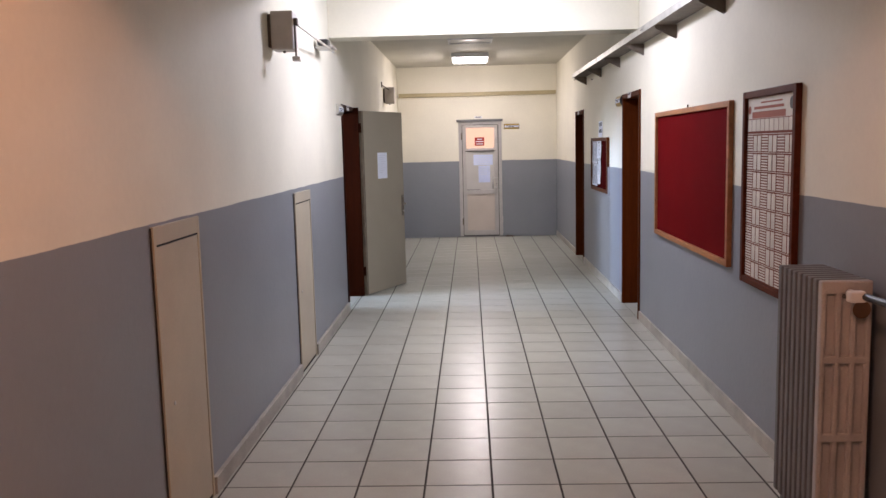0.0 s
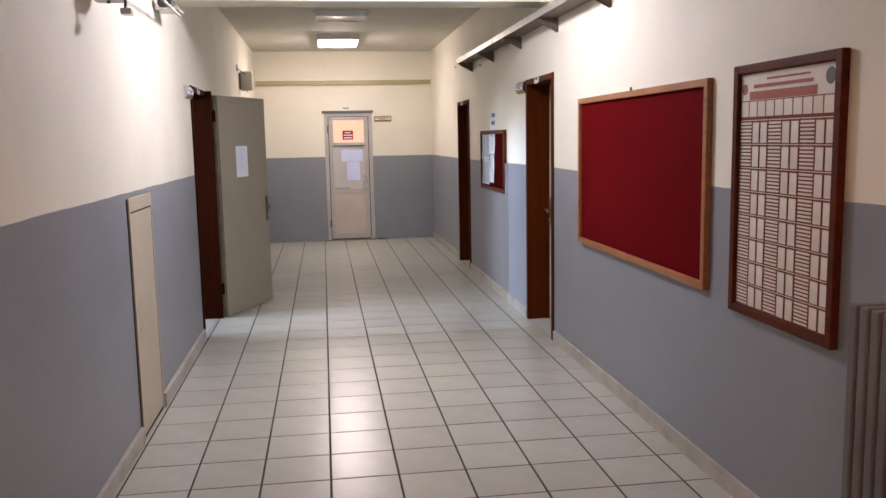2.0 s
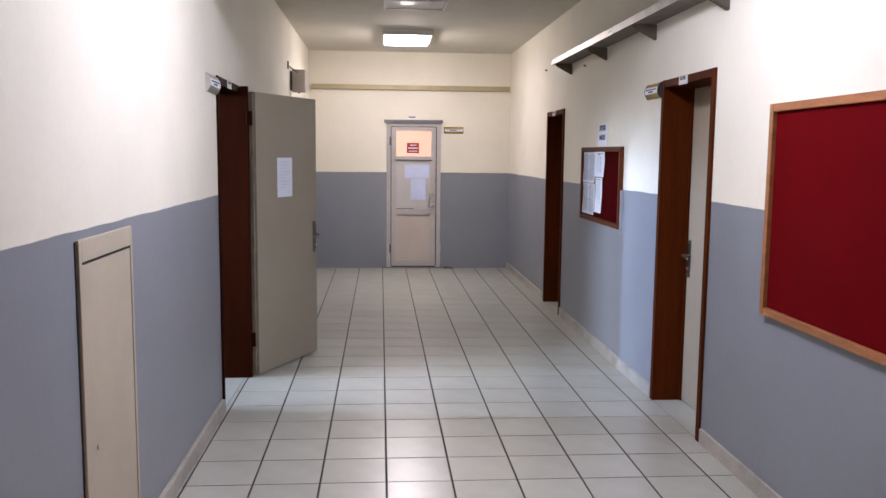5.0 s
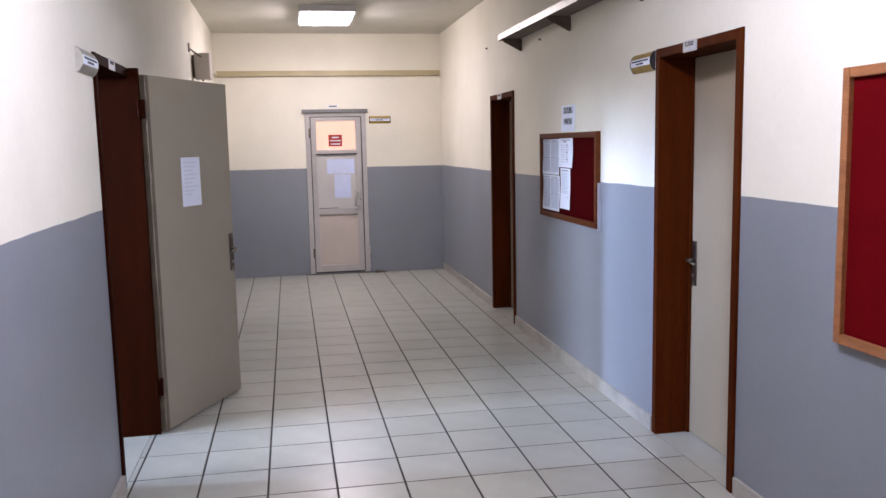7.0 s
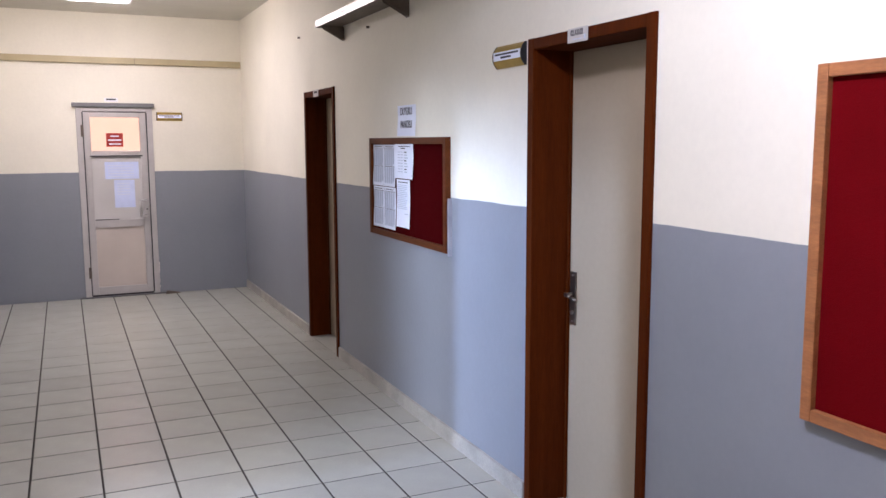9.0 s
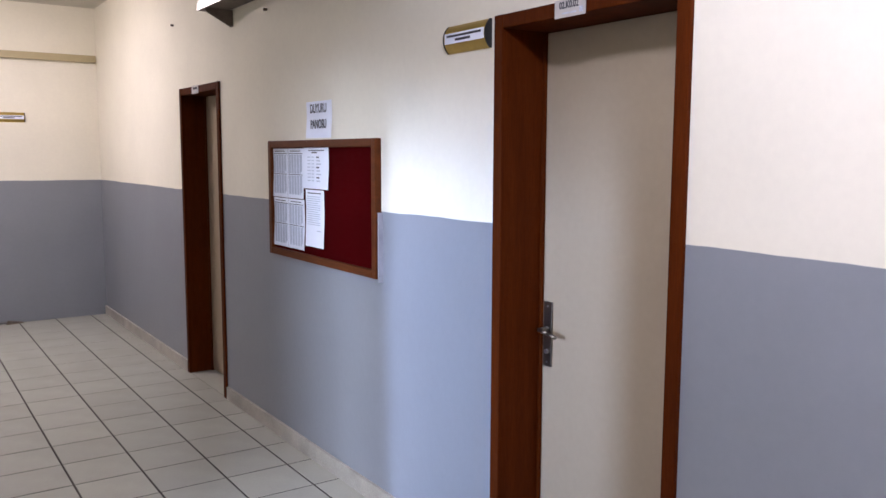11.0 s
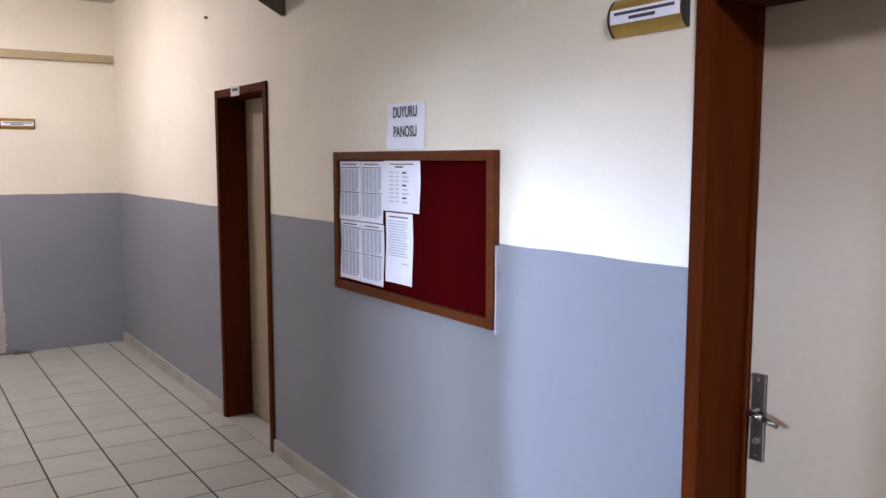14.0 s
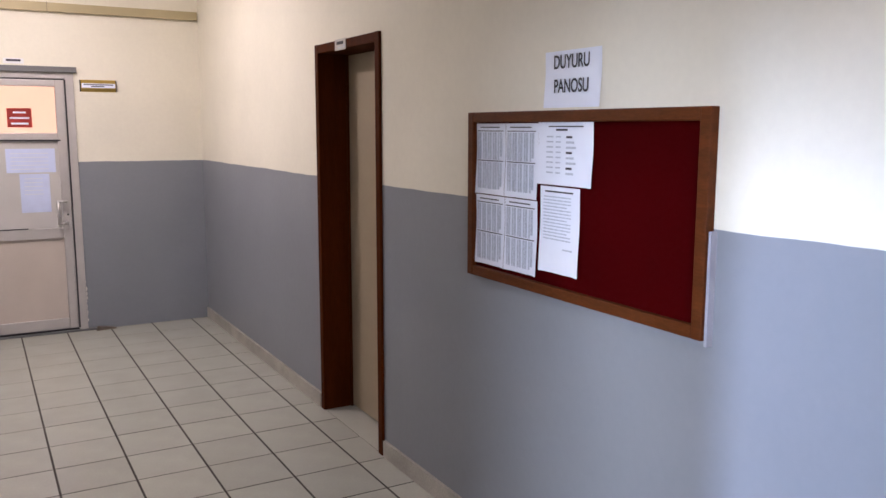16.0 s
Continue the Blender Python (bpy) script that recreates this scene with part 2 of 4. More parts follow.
def add_box(bm, a, b, bevel=0.0, m=None):
    """Adds an upright box between two corners, with its edges rounded."""
    lo, hi = [min(p, q) for p, q in zip(a, b)], [max(p, q) for p, q in zip(a, b)]
    made = bmesh.ops.create_cube(bm, size=1)["verts"]
    for v in made:
        v.co = Vector([lo[i] + (v.co[i] + 0.5) * (hi[i] - lo[i]) for i in range(3)])
    if bevel:
        edges = list({e for v in made for e in v.link_edges})
        made = bmesh.ops.bevel(bm, geom=edges, offset=bevel, segments=2, affect="EDGES", profile=0.6)["verts"]
    if m is not None:
        for v in made:
            v.co = m @ v.co
    return bm


def box(a, b, bevel=0.0, m=None):
    return add_box(bmesh.new(), a, b, bevel, m)


def boxes(pairs, bevel=0.0):
    bm = bmesh.new()
    for a, b in pairs:
        add_box(bm, a, b, bevel)
    return bm


def add_rod(bm, a, b, r, sides=12):
    a, b = Vector(a), Vector(b)
    q = (b - a).to_track_quat("Z", "Y").to_matrix().to_4x4()
    made = bmesh.ops.create_cone(bm, cap_ends=True, segments=sides, radius1=r, radius2=r, depth=(b - a).length)["verts"]
    m = Matrix.Translation((a + b) / 2) @ q
    for v in made:
        v.co = m @ v.co
    return bm


def rod(a, b, r, sides=12):
    return add_rod(bmesh.new(), a, b, r, sides)


def empty(name, x, y, z, label, category, group=""):
    ob = new(name)
    ob.empty_display_size = 0.1
    return tagged(ob, label, category, group)


def structure(ob, label, category):
    return tagged(ob, label, category, "", "structure")


def lettering(text, size, m, parent, mat=None):
    cu = bpy.data.curves.new("lettering", "FONT")
    cu.body, cu.size, cu.align_x, cu.align_y = text, size, "CENTER", "CENTER"
    cu.extrude, cu.offset = 0.0004, 0.0008
    tmp = new("lettering", cu)
    bpy.context.view_layer.update()
    me = bpy.data.meshes.new_from_object(tmp.evaluated_get(bpy.context.evaluated_depsgraph_get()))
    bpy.data.objects.remove(tmp)
    me.transform(m)
    me.materials.clear()
    me.materials.append(mat or M_INK)
    ob = new("lettering", me)
    ob.parent = parent
    return ob


# a frame on the right-hand wall: u runs the way one reads, v up, w out of the wall
ON_RIGHT = Matrix(((0, 0, -1, RIGHT), (-1, 0, 0, 0), (0, 1, 0, 0), (0, 0, 0, 1)))
ON_LEFT = Matrix(((0, 0, 1, LEFT), (1, 0, 0, 0), (0, 1, 0, 0), (0, 0, 0, 1)))
ON_END = Matrix(((1, 0, 0, 0), (0, 0, -1, END), (0, 1, 0, 0), (0, 0, 0, 1)))


def wall_box(face, u0, u1, v0, v1, w0, w1, bevel=0.0):
    return box((u0, v0, w0), (u1, v1, w1), bevel, face)


# ---- the structure ----
def wall_with_openings(name, along, x0, x1, start, stop, openings, label, paint=None):
    """A wall from start to stop, along x or y, with doorways (from, to, height) through it."""
    bm, at = bmesh.new(), start
    def piece(p, q, z0, z1):
        if along == "y":
            add_box(bm, (x0, p, z0), (x1, q, z1))
        else:
            add_box(bm, (p, x0, z0), (q, x1, z1))
    for p, q, top in sorted(openings):
        piece(at, p, -0.02, CEIL)
        piece(p, q, top, CEIL)
        at = q
    piece(at, stop, -0.02, CEIL)
    return structure(finish(name, bm, paint or PAINT), label, "wall")


D1, D2, DL, DE = (7.402, 8.262, 2.108), (11.14, 11.975, 2.085), (8.085, 8.93, 2.08), (-0.245, 0.495, 2.055)
wall_with_openings("wall_east", "y", RIGHT, RIGHT + THICK, D1[0] + 0.02, END + THICK, [(D1[0] + 0.02, D1[1], D1[2]), D2], "plastered corridor wall, cream above a grey painted dado", PAINT_EAST)
wall_with_openings("wall_east_south", "y", RIGHT, RIGHT + THICK, BACK, D1[0] + 0.02, [(D1[0], D1[0] + 0.02, D1[2])], "plastered corridor wall, cream above a grey painted dado", PAINT_SOUTH)
wall_with_openings("wall_west", "y", LEFT - THICK, LEFT, BACK, END + THICK, [DL], "plastered corridor wall, cream above a grey painted dado")
wall_with_openings("wall_north", "x", END, END + THICK, LEFT, RIGHT, [DE], "end wall of the corridor, cream above grey dado")
wall_with_openings("wall_south", "x", BACK - THICK, BACK, LEFT - THICK, RIGHT + THICK, [], "plain painted wall closing the corridor")
structure(finish("ceiling", box((-6.6, BACK - THICK, CEIL), (4.0, 20.0, CEIL + 0.2)), M_CEIL), "matt off-white painted corridor ceiling", "ceiling")
# only 7.5 is a known beam; the others are unseen, added to shape lamp shadows
for y in (-1.34, 1.62, 5.03, 7.5):
    structure(finish("ceiling_beam", box((LEFT, y, 2.645), (RIGHT, y + 0.3, CEIL - 0.002), 0.006), PAINT), "painted concrete beam across the corridor ceiling", "beam")
structure(finish("floor", boxes([((-6.6, BACK - THICK, -0.12), (4.0, 20.0, -0.0016))]), M_GROUT), "dark grout bed under pale floor tiles", "floor")

# baseboards, broken at the doorways and hatches
def baseboard(side, p, q):
    x0, x1 = (RIGHT - 0.016, RIGHT + 0.002) if side > 0 else (LEFT - 0.002, LEFT + 0.022)
    return structure(finish("baseboard", box((x0, p, -0.003), (x1, q, 0.085), 0.004), M_SKIRT), "worn grey stone skirting along the wall", "skirting")


for p, q in ((BACK, D1[0] - 0.012), (D1[1] + 0.012, D2[0] - 0.012), (D2[1] + 0.012, END)):
    baseboard(1, p, q)
for p, q in ((BACK, 3.02), (3.60, 5.675), (6.29, DL[0] - 0.012), (DL[1] + 0.1, END)):
    baseboard(-1, p, q)
# side room behind the open door; its windows are unseen, added to admit daylight
def plain_wall(name, a, b, mat, label):
    return structure(finish(name, box(a, b), mat), label, "wall")


plain_wall("wall_side_room_south", (SX - 0.2, 5.8, -0.02), (LEFT - THICK, 6.0, CEIL), PAINT, "painted wall of the side room")
plain_wall("wall_side_room_north", (SX - 0.2, 10.6, -0.02), (LEFT - THICK, 10.8, CEIL), PAINT, "painted wall of the side room")
# window_2 is an opening made up for the fill lamp
WINDOWS, LINTEL = (("window_1", 8.40, 8.82, 2.10), ("window_2", 6.2, 7.96, 1.80)), 2.97
bm = boxes([((SX - 0.2, p, a), (SX, q, b)) for p, q, a, b in ((6.0, 6.2, -0.02, CEIL), (7.96, 8.40, -0.02, CEIL), (8.82, 10.6, -0.02, CEIL), (6.2, 7.96, -0.02, 1.80), (6.2, 7.96, LINTEL, CEIL), (8.40, 8.82, -0.02, 2.10), (8.40, 8.82, LINTEL, CEIL))])
structure(finish("wall_side_room_west", bm, PAINT), "painted side room wall with a window", "wall")
for name, p, q, sill in WINDOWS:
    win = structure(empty(name, SX, p, sill, "", ""), "unseen white framed side room window letting daylight in", "window")
    xo, xi = SX - 0.12, SX - 0.06
    part("window_frame", boxes([((xo, p, sill), (xi, p + 0.04, LINTEL)), ((xo, q - 0.04, sill), (xi, q, LINTEL)), ((xo, p + 0.04, sill), (xi, q - 0.04, sill + 0.04)), ((xo, p + 0.04, LINTEL - 0.04), (xi, q - 0.04, LINTEL))], 0.004), M_WHITE, win)
    pane = part("pane", box((SX - 0.095, p + 0.04, sill + 0.04), (SX - 0.088, q - 0.04, LINTEL - 0.04)), M_CLEAR, win)
    pane.visible_shadow = False
structure(finish("backdrop", box((SX - 1.4, 5.0, -0.5), (SX - 1.35, 11.5, 4.5)), M_SKY), "pale daylight outside the window", "sky")

# room behind the end door
for nm, a, b in (("wall_end_room_west", (-1.9, END + THICK, -0.02), (-1.7, 19.2, CEIL)), ("wall_end_room_east", (2.1, END + THICK, -0.02), (2.3, 19.2, CEIL)), ("wall_end_room_north", (-1.9, 19.2, -0.02), (2.3, 19.4, CEIL)), ("wall_end_room_south_a", (-1.9, END + THICK, -0.02), (LEFT, END + THICK + 0.1, CEIL)), ("wall_end_room_south_b", (RIGHT, END + THICK + 0.002, -0.02), (2.3, END + THICK + 0.1, CEIL))):
    plain_wall(nm, a, b, M_PEACH, "peach painted wall of the room behind")
structure(finish("ceiling_beam_end_room", box((-1.7, 17.0, 2.62), (2.1, 17.3, CEIL - 0.002)), M_PEACH), "peach painted ceiling beam in the room behind", "beam")


# ---- doorways ----
def casing(name, lo, hi, top, label):
    """Mahogany lining through the right-hand wall with a flat architrave."""
    t = structure(empty(name, RIGHT, lo, 0, "", ""), label, "door")
    w, f = 0.048, 0.014
    x0, x1 = RIGHT - f, RIGHT + THICK
    for nm, p, q in (("jamb_near", lo, lo + w), ("jamb_far", hi - w, hi)):
        part(nm, box((x0, p, -0.003), (x1, q, top), 0.004), M_BROWN, t)
    part("head", box((x0 + 0.001, lo + w, top - w), (x1, hi - w, top - 0.001), 0.004), M_BROWN, t)
    return t


def handle_set(parent, m, lever):
    """Long backplate with keyhole and a bent lever; m puts u along the leaf, v up, w out."""
    hd = part("door_handle", box((-0.022, -0.122, 0), (0.022, 0.122, 0.008), 0.003, m), M_CHROME, parent, "worn chrome lever handle on a long plate")
    bm = bmesh.new()
    add_rod(bm, m @ Vector((0, 0.02, 0.006)), m @ Vector((0, 0.02, 0.05)), 0.009)
    add_rod(bm, m @ Vector((0, 0.02, 0.047)), m @ Vector((lever * 0.045, 0.016, 0.05)), 0.008)
    add_rod(bm, m @ Vector((lever * 0.043, 0.016, 0.05)), m @ Vector((lever * 0.086, 0.004, 0.045)), 0.0075)
    part("lever", bm, M_CHROME, hd, smooth=True)
    part("lock_cylinder", rod(m @ Vector((0, -0.065, 0.006)), m @ Vector((0, -0.065, 0.016)), 0.009), M_STEEL, hd)
    for v in (-0.105, 0.105):
        part("screw", rod(m @ Vector((0, v, 0.007)), m @ Vector((0, v, 0.0105)), 0.004, 8), M_STEEL, hd)
    return hd


def number_plate(face, u, v, text=""):
    ob = empty("number_plate", 0, 0, 0, "small white door number plate with black print", "sign", "door number plates")
    part("plate", wall_box(face, u - 0.07, u + 0.07, v - 0.028, v + 0.028, 0.0145, 0.0175, 0.001), M_PLATE, ob)
    if text:
        lettering(text, 0.030, face @ pose(u - 0.004, v + 0.009, 0.0179) @ Matrix.Diagonal((0.82, 1, 1, 1)), ob)
    else:
        part("print_bar", wall_box(face, u - 0.045, u + 0.045, v, v + 0.016, 0.0176, 0.0182), M_INK, ob)
    part("print_bar", wall_box(face, u - 0.035, u + 0.030, v - 0.018, v - 0.013, 0.0176, 0.0182), M_PALE_INK, ob)
    part("code_patch", wall_box(face, u + 0.044, u + 0.060, v - 0.02, v - 0.002, 0.0176, 0.0182), M_PALE_INK, ob)
    return ob


def flush_door(name, lo, hi, top, leaf_x, lab, handle_y, lever, text=""):
    t = casing(name, lo, hi, top, lab)
    w = 0.048
    leaf = part("door_leaf", box((leaf_x, lo + w + 0.003, 0.008), (leaf_x + 0.04, hi - w - 0.003, top - w - 0.003), 0.003), M_LEAF, t, "smooth beige laminate leaf, closed")
    for p, q in ((lo + w, lo + w + 0.016), (hi - w - 0.016, hi - w)):
        part("door_stop", box((leaf_x - 0.014, p, 0), (leaf_x - 0.002, q, top - w), 0.002), M_BROWN, t)
    part("threshold", box((RIGHT - 0.003, lo + w + 0.001, -0.004), (RIGHT + THICK, hi - w - 0.001, 0.0002)), M_TILE, t)
    m = ON_RIGHT @ pose(-handle_y, 0.962, RIGHT - leaf_x)
    handle_set(leaf, m, lever)
    number_plate(ON_RIGHT, -(lo + hi) / 2 - 0.04, top - 0.026, text)
    return t


flush_door("door_1", *D1, RIGHT + 0.185, "closed beige door in a mahogany lining", 8.168, 1, "02.K0.02")
flush_door("door_2", *D2, RIGHT + 0.165, "closed beige door set deep in a mahogany lining", 11.225, -1)

# the open door on the other side
t = structure(empty("door_3", LEFT, 8.5, 0, "", ""), "grey painted door standing open into the corridor", "door")
lo, hi, top = DL
x0, x1 = LEFT - THICK, LEFT + 0.014
# lining in the darkened mahogany, its shade painted in
part("jamb_near", box((x0, lo, -0.003), (x1, lo + 0.035, top), 0.004), M_BROWN_SHADED, t)
part("jamb_far", box((x0, hi - 0.05, -0.003), (LEFT + 0.064, hi - 0.012, top), 0.004), M_BROWN_SHADED, t)
part("head", box((x0, lo + 0.035, top - 0.05), (x1 - 0.001, hi - 0.05, top - 0.001), 0.004), M_BROWN_SHADED, t)
part("threshold", box((x0, lo + 0.036, -0.004), (LEFT + 0.003, hi - 0.051, 0.0002)), M_TILE, t)
HINGE, TIP = Vector((-1.235, 8.895, 0)), Vector((-0.86, 9.675, 0))
along = (TIP - HINGE).normalized()
out = Vector((along.y, -along.x, 0))
LEAF = Matrix(((along.x, 0, out.x, HINGE.x), (along.y, 0, out.y, HINGE.y), (0, 1, 0, 0), (0, 0, 0, 1)))
leaf = part("door_leaf", box((0, 0.012, -0.042), (0.868, 2.045, 0), 0.003, LEAF), M_LEAF_OPEN, t, "grey painted leaf, half open, scuffed at its edge")
part("edge_strip", box((-0.003, 0.014, -0.045), (0.028, 2.043, 0.0035), 0.002, LEAF), M_EDGING, leaf, "worn olive brown edging")
handle_set(leaf, LEAF @ pose(0.828, 0.955, 0.001), -1)
part("rear_handle", rod(LEAF @ Vector((0.83, 0.975, -0.04)), LEAF @ Vector((0.83, 0.975, -0.10)), 0.009), M_CHROME, leaf)
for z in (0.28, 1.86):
    hg = part("hinge", rod(LEAF @ Vector((-0.012, z - 0.05, -0.012)), LEAF @ Vector((-0.012, z + 0.05, -0.012)), 0.011), M_BROWN_SHADED, t)
    part("hinge_plate", box((-0.06, z - 0.045, -0.016), (0.02, z + 0.045, -0.010), 0, LEAF), M_BROWN_SHADED, hg)
number_plate(ON_LEFT, (lo + hi) / 2 - 0.06, top - 0.024)
ob = empty("paper_notice", 0, 0, 0, "white printed notice taped to the open door", "paper")
part("sheet", box((0.300, 1.292, 0.0015), (0.503, 1.585, 0.003), 0, LEAF), M_PAPER, ob)
for k in range(9):
    part("print_bar", box((0.325, 1.55 - k * 0.024, 0.0031), (0.47 - 0.03 * (k % 3), 1.557 - k * 0.024, 0.0036), 0, LEAF), M_FAINT_INK, ob)

# aluminium door in the end wall
t = structure(empty("door_4", 0.12, END, 0, "", ""), "closed aluminium door with a glazed top light", "door")
a, b, top = DE
part("frame_post", box((a - 0.012, END - 0.02, -0.003), (a + 0.05, END + 0.06, top), 0.004), M_ALU, t)
part("frame_post", box((b - 0.05, END - 0.02, -0.003), (b + 0.012, END + 0.06, top), 0.004), M_ALU, t)
part("frame_head", box((a + 0.05, END - 0.019, top - 0.05), (b - 0.05, END + 0.06, top), 0.004), M_ALU, t)
part("weather_strip", box((a - 0.045, END - 0.05, 2.052), (b + 0.035, END - 0.002, 2.095), 0.004), M_HEADER, t, "grey strip over the door")
fa, fb = a + 0.056, b - 0.056
y0, y1 = END - 0.012, END + 0.035
lf = part("door_leaf", boxes([((fa, y0, 0.03), (fa + 0.068, y1, 1.995)), ((fb - 0.068, y0, 0.03), (fb, y1, 1.995)), ((fa + 0.068, y0, 0.03), (fb - 0.068, y1, 0.115)), ((fa + 0.068, y0, 0.765), (fb - 0.068, y1, 0.845)), ((fa + 0.068, y0, 1.535), (fb - 0.068, y1, 1.59)), ((fa + 0.068, y0, 1.945), (fb - 0.068, y1, 1.995))], 0.005), M_ALU, t, "pale aluminium leaf frame")
part("lower_panel", box((fa + 0.066, END + 0.008, 0.113), (fb - 0.066, END + 0.022, 0.767)), M_INFILL, lf)
part("middle_panel", box((fa + 0.066, END + 0.008, 0.843), (fb - 0.066, END + 0.022, 1.537)), M_MILKY, lf)
pn = part("pane", box((fa + 0.066, END + 0.012, 1.588), (fb - 0.066, END + 0.017, 1.947)), M_CLEAR, lf)
pn.visible_shadow = False
part("bead", box((fa + 0.05, END - 0.0165, 1.528), (fb - 0.05, END - 0.011, 1.539)), M_BLACK, lf)
part("bead", box((fa + 0.068, END - 0.0145, 0.846), (fa + 0.31, END - 0.004, 0.853)), M_BLACK, lf)
part("gap_line", box((fa - 0.0095, END - 0.0215, 0.03), (fa - 0.0005, END + 0.03, 2.0)), M_BLACK, t)
part("gap_line", box((fb + 0.0005, END - 0.0215, 0.03), (fb + 0.0105, END + 0.03, 2.0)), M_BLACK, t)
part("sill", box((a - 0.06, END - 0.035, -0.003), (b + 0.09, END + 0.05, 0.014), 0.004), M_HEADER, t)
part("gap_line", box((fa, END - 0.010, 0.0145), (fb, END + 0.03, 0.0295)), M_BLACK, t)
part("gap_line", box((fa, END - 0.010, 1.9955), (fb, END + 0.03, 2.004)), M_BLACK, t)
bm = bmesh.new()
hx, hy = fb - 0.10, END - 0.065
add_rod(bm, (hx, hy, 0.875), (hx, hy, 1.065), 0.011)
for z in (0.885, 1.055):
    add_rod(bm, (hx, hy, z), (hx + 0.065, hy, z), 0.011)
    add_rod(bm, (hx + 0.06, hy, z), (hx + 0.06, y0, z), 0.011)
part("pull_handle", bm, M_STEEL, lf, "bent steel pull handle", True)
part("keyhole", rod((fb - 0.03, y0 + 0.002, 0.95), (fb - 0.03, y0 - 0.004, 0.95), 0.008), M_BLACK, lf)
for z in (0.28, 1.80):
    part("hinge", rod((fa - 0.012, END - 0.028, z - 0.06), (fa - 0.012, END - 0.028, z + 0.06), 0.014), M_BRACKET, t)
ob = empty("red_notice", 0, 0, 0, "red notice with white lines behind the door glass", "sign")
part("plate", box((0.03, END + 0.004, 1.632), (0.20, END + 0.008, 1.777)), M_RED, ob)
for k, (p, q) in enumerate(((0.072, 0.160), (0.048, 0.182), (0.056, 0.176))):
    part("print_bar", box((p, END + 0.002, 1.738 - k * 0.042), (q, END + 0.0038, 1.752 - k * 0.042)), M_PAPER, ob)
for (p, q, z0, z1) in ((0.0, 0.345, 1.285, 1.47), (0.085, 0.295, 0.975, 1.275)):
    ob = empty("paper_notice", 0, 0, 0, "white printed sheet taped to the end door", "paper")
    part("sheet", box((p, END + 0.005, z0), (q, END + 0.0075, z1)), M_PAPER_SKYLIT, ob)
    for k in range(5):
        part("print_bar", box((p + 0.03, END + 0.0035, z1 - 0.04 - k * 0.03), (q - 0.05, END + 0.0048, z1 - 0.034 - k * 0.03)), M_FAINT_INK, ob)
ob = empty("number_plate", 0, 0, 0, "small white door number plate with unreadable print", "sign", "door number plates")
part("plate", wall_box(ON_END, 0.03, 0.17, 2.11, 2.15, 0, 0.004, 0.001), M_WHITE, ob)
part("print_bar", wall_box(ON_END, 0.05, 0.15, 2.126, 2.142, 0.004, 0.0046), M_INK, ob)


# ---- hatches in the wall ----
def hatch(p, q, top):
    ob = empty("service_hatch", LEFT, p, 0, "tall cream painted service hatch in the dado", "hatch", "service hatches")
    x = LEFT
    part("frame", boxes([((x - 0.03, p, 0), (x + 0.012, p + 0.028, top)), ((x - 0.03, q - 0.022, 0), (x + 0.012, q, top)), ((x - 0.03, p + 0.028, top - 0.075), (x + 0.012, q - 0.022, top))], 0.003), M_PANEL, ob)
    part("hatch_door", box((x - 0.02, p + 0.032, 0.02), (x + 0.009, q - 0.026, top - 0.084), 0.003), M_PANEL, ob)
    part("shadow_gap", box((x - 0.025, p - 0.012, 0), (x + 0.004, p - 0.001, top - 0.004)), M_DARK, ob)
    part("slot", box((x - 0.02, p + 0.04, top - 0.083), (x + 0.011, q - 0.03, top - 0.0755)), M_DARK, ob)
    part("foot_gap", box((x - 0.02, p + 0.03, 0.0), (x + 0.006, q - 0.024, 0.018)), M_DARK, ob)
    part("lock", rod((x + 0.008, p + 0.115, 0.6), (x + 0.013, p + 0.115, 0.6), 0.009), M_STEEL, ob)
    return ob


hatch(3.035, 3.59, 1.352)
hatch(5.695, 6.275, 1.332)


# ---- boards ----
def framed_board(name, lo, hi, z0, z1, w, wood, felt, label, category):
    ob = empty(name, RIGHT, lo, z0, label, category)
    F, t = ON_RIGHT, 0.032
    part("backing", wall_box(F, -hi + w * 0.5, -lo - w * 0.5, z0 + w * 0.5, z1 - w * 0.5, 0.001, 0.012), felt, ob)
    part("frame_side", wall_box(F, -hi, -hi + w, z0, z1, 0, t, 0.004), wood, ob)
    part("frame_side", wall_box(F, -lo - w, -lo, z0, z1, 0, t, 0.004), wood, ob)
    part("frame_top", wall_box(F, -hi + w, -lo - w, z1 - w, z1, 0, t - 0.001, 0.004), wood, ob)
    part("frame_bottom", wall_box(F, -hi + w, -lo - w, z0, z0 + w, 0, t - 0.001, 0.004), wood, ob)
    return ob


rb = framed_board("pin_board", 4.75, 6.70, 0.885, 1.868, 0.036, M_PINE, M_FELT, "large empty red felt pin board, light wood frame", "notice board")
part("hanging_hook", rod((RIGHT - 0.004, 5.775, 1.866), (RIGHT - 0.004, 5.775, 1.89), 0.007), M_BRACKET, rb)
nb = framed_board("notice_board", 9.085, 10.30, 1.066, 1.694, 0.038, M_OAK, M_FELT_DARK, "dark red felt notice board with papers pinned", "notice board")
part("metal_edge", wall_box(ON_RIGHT, -9.083, -9.073, 1.052, 1.365, 0.0, 0.022), M_EDGE, nb)


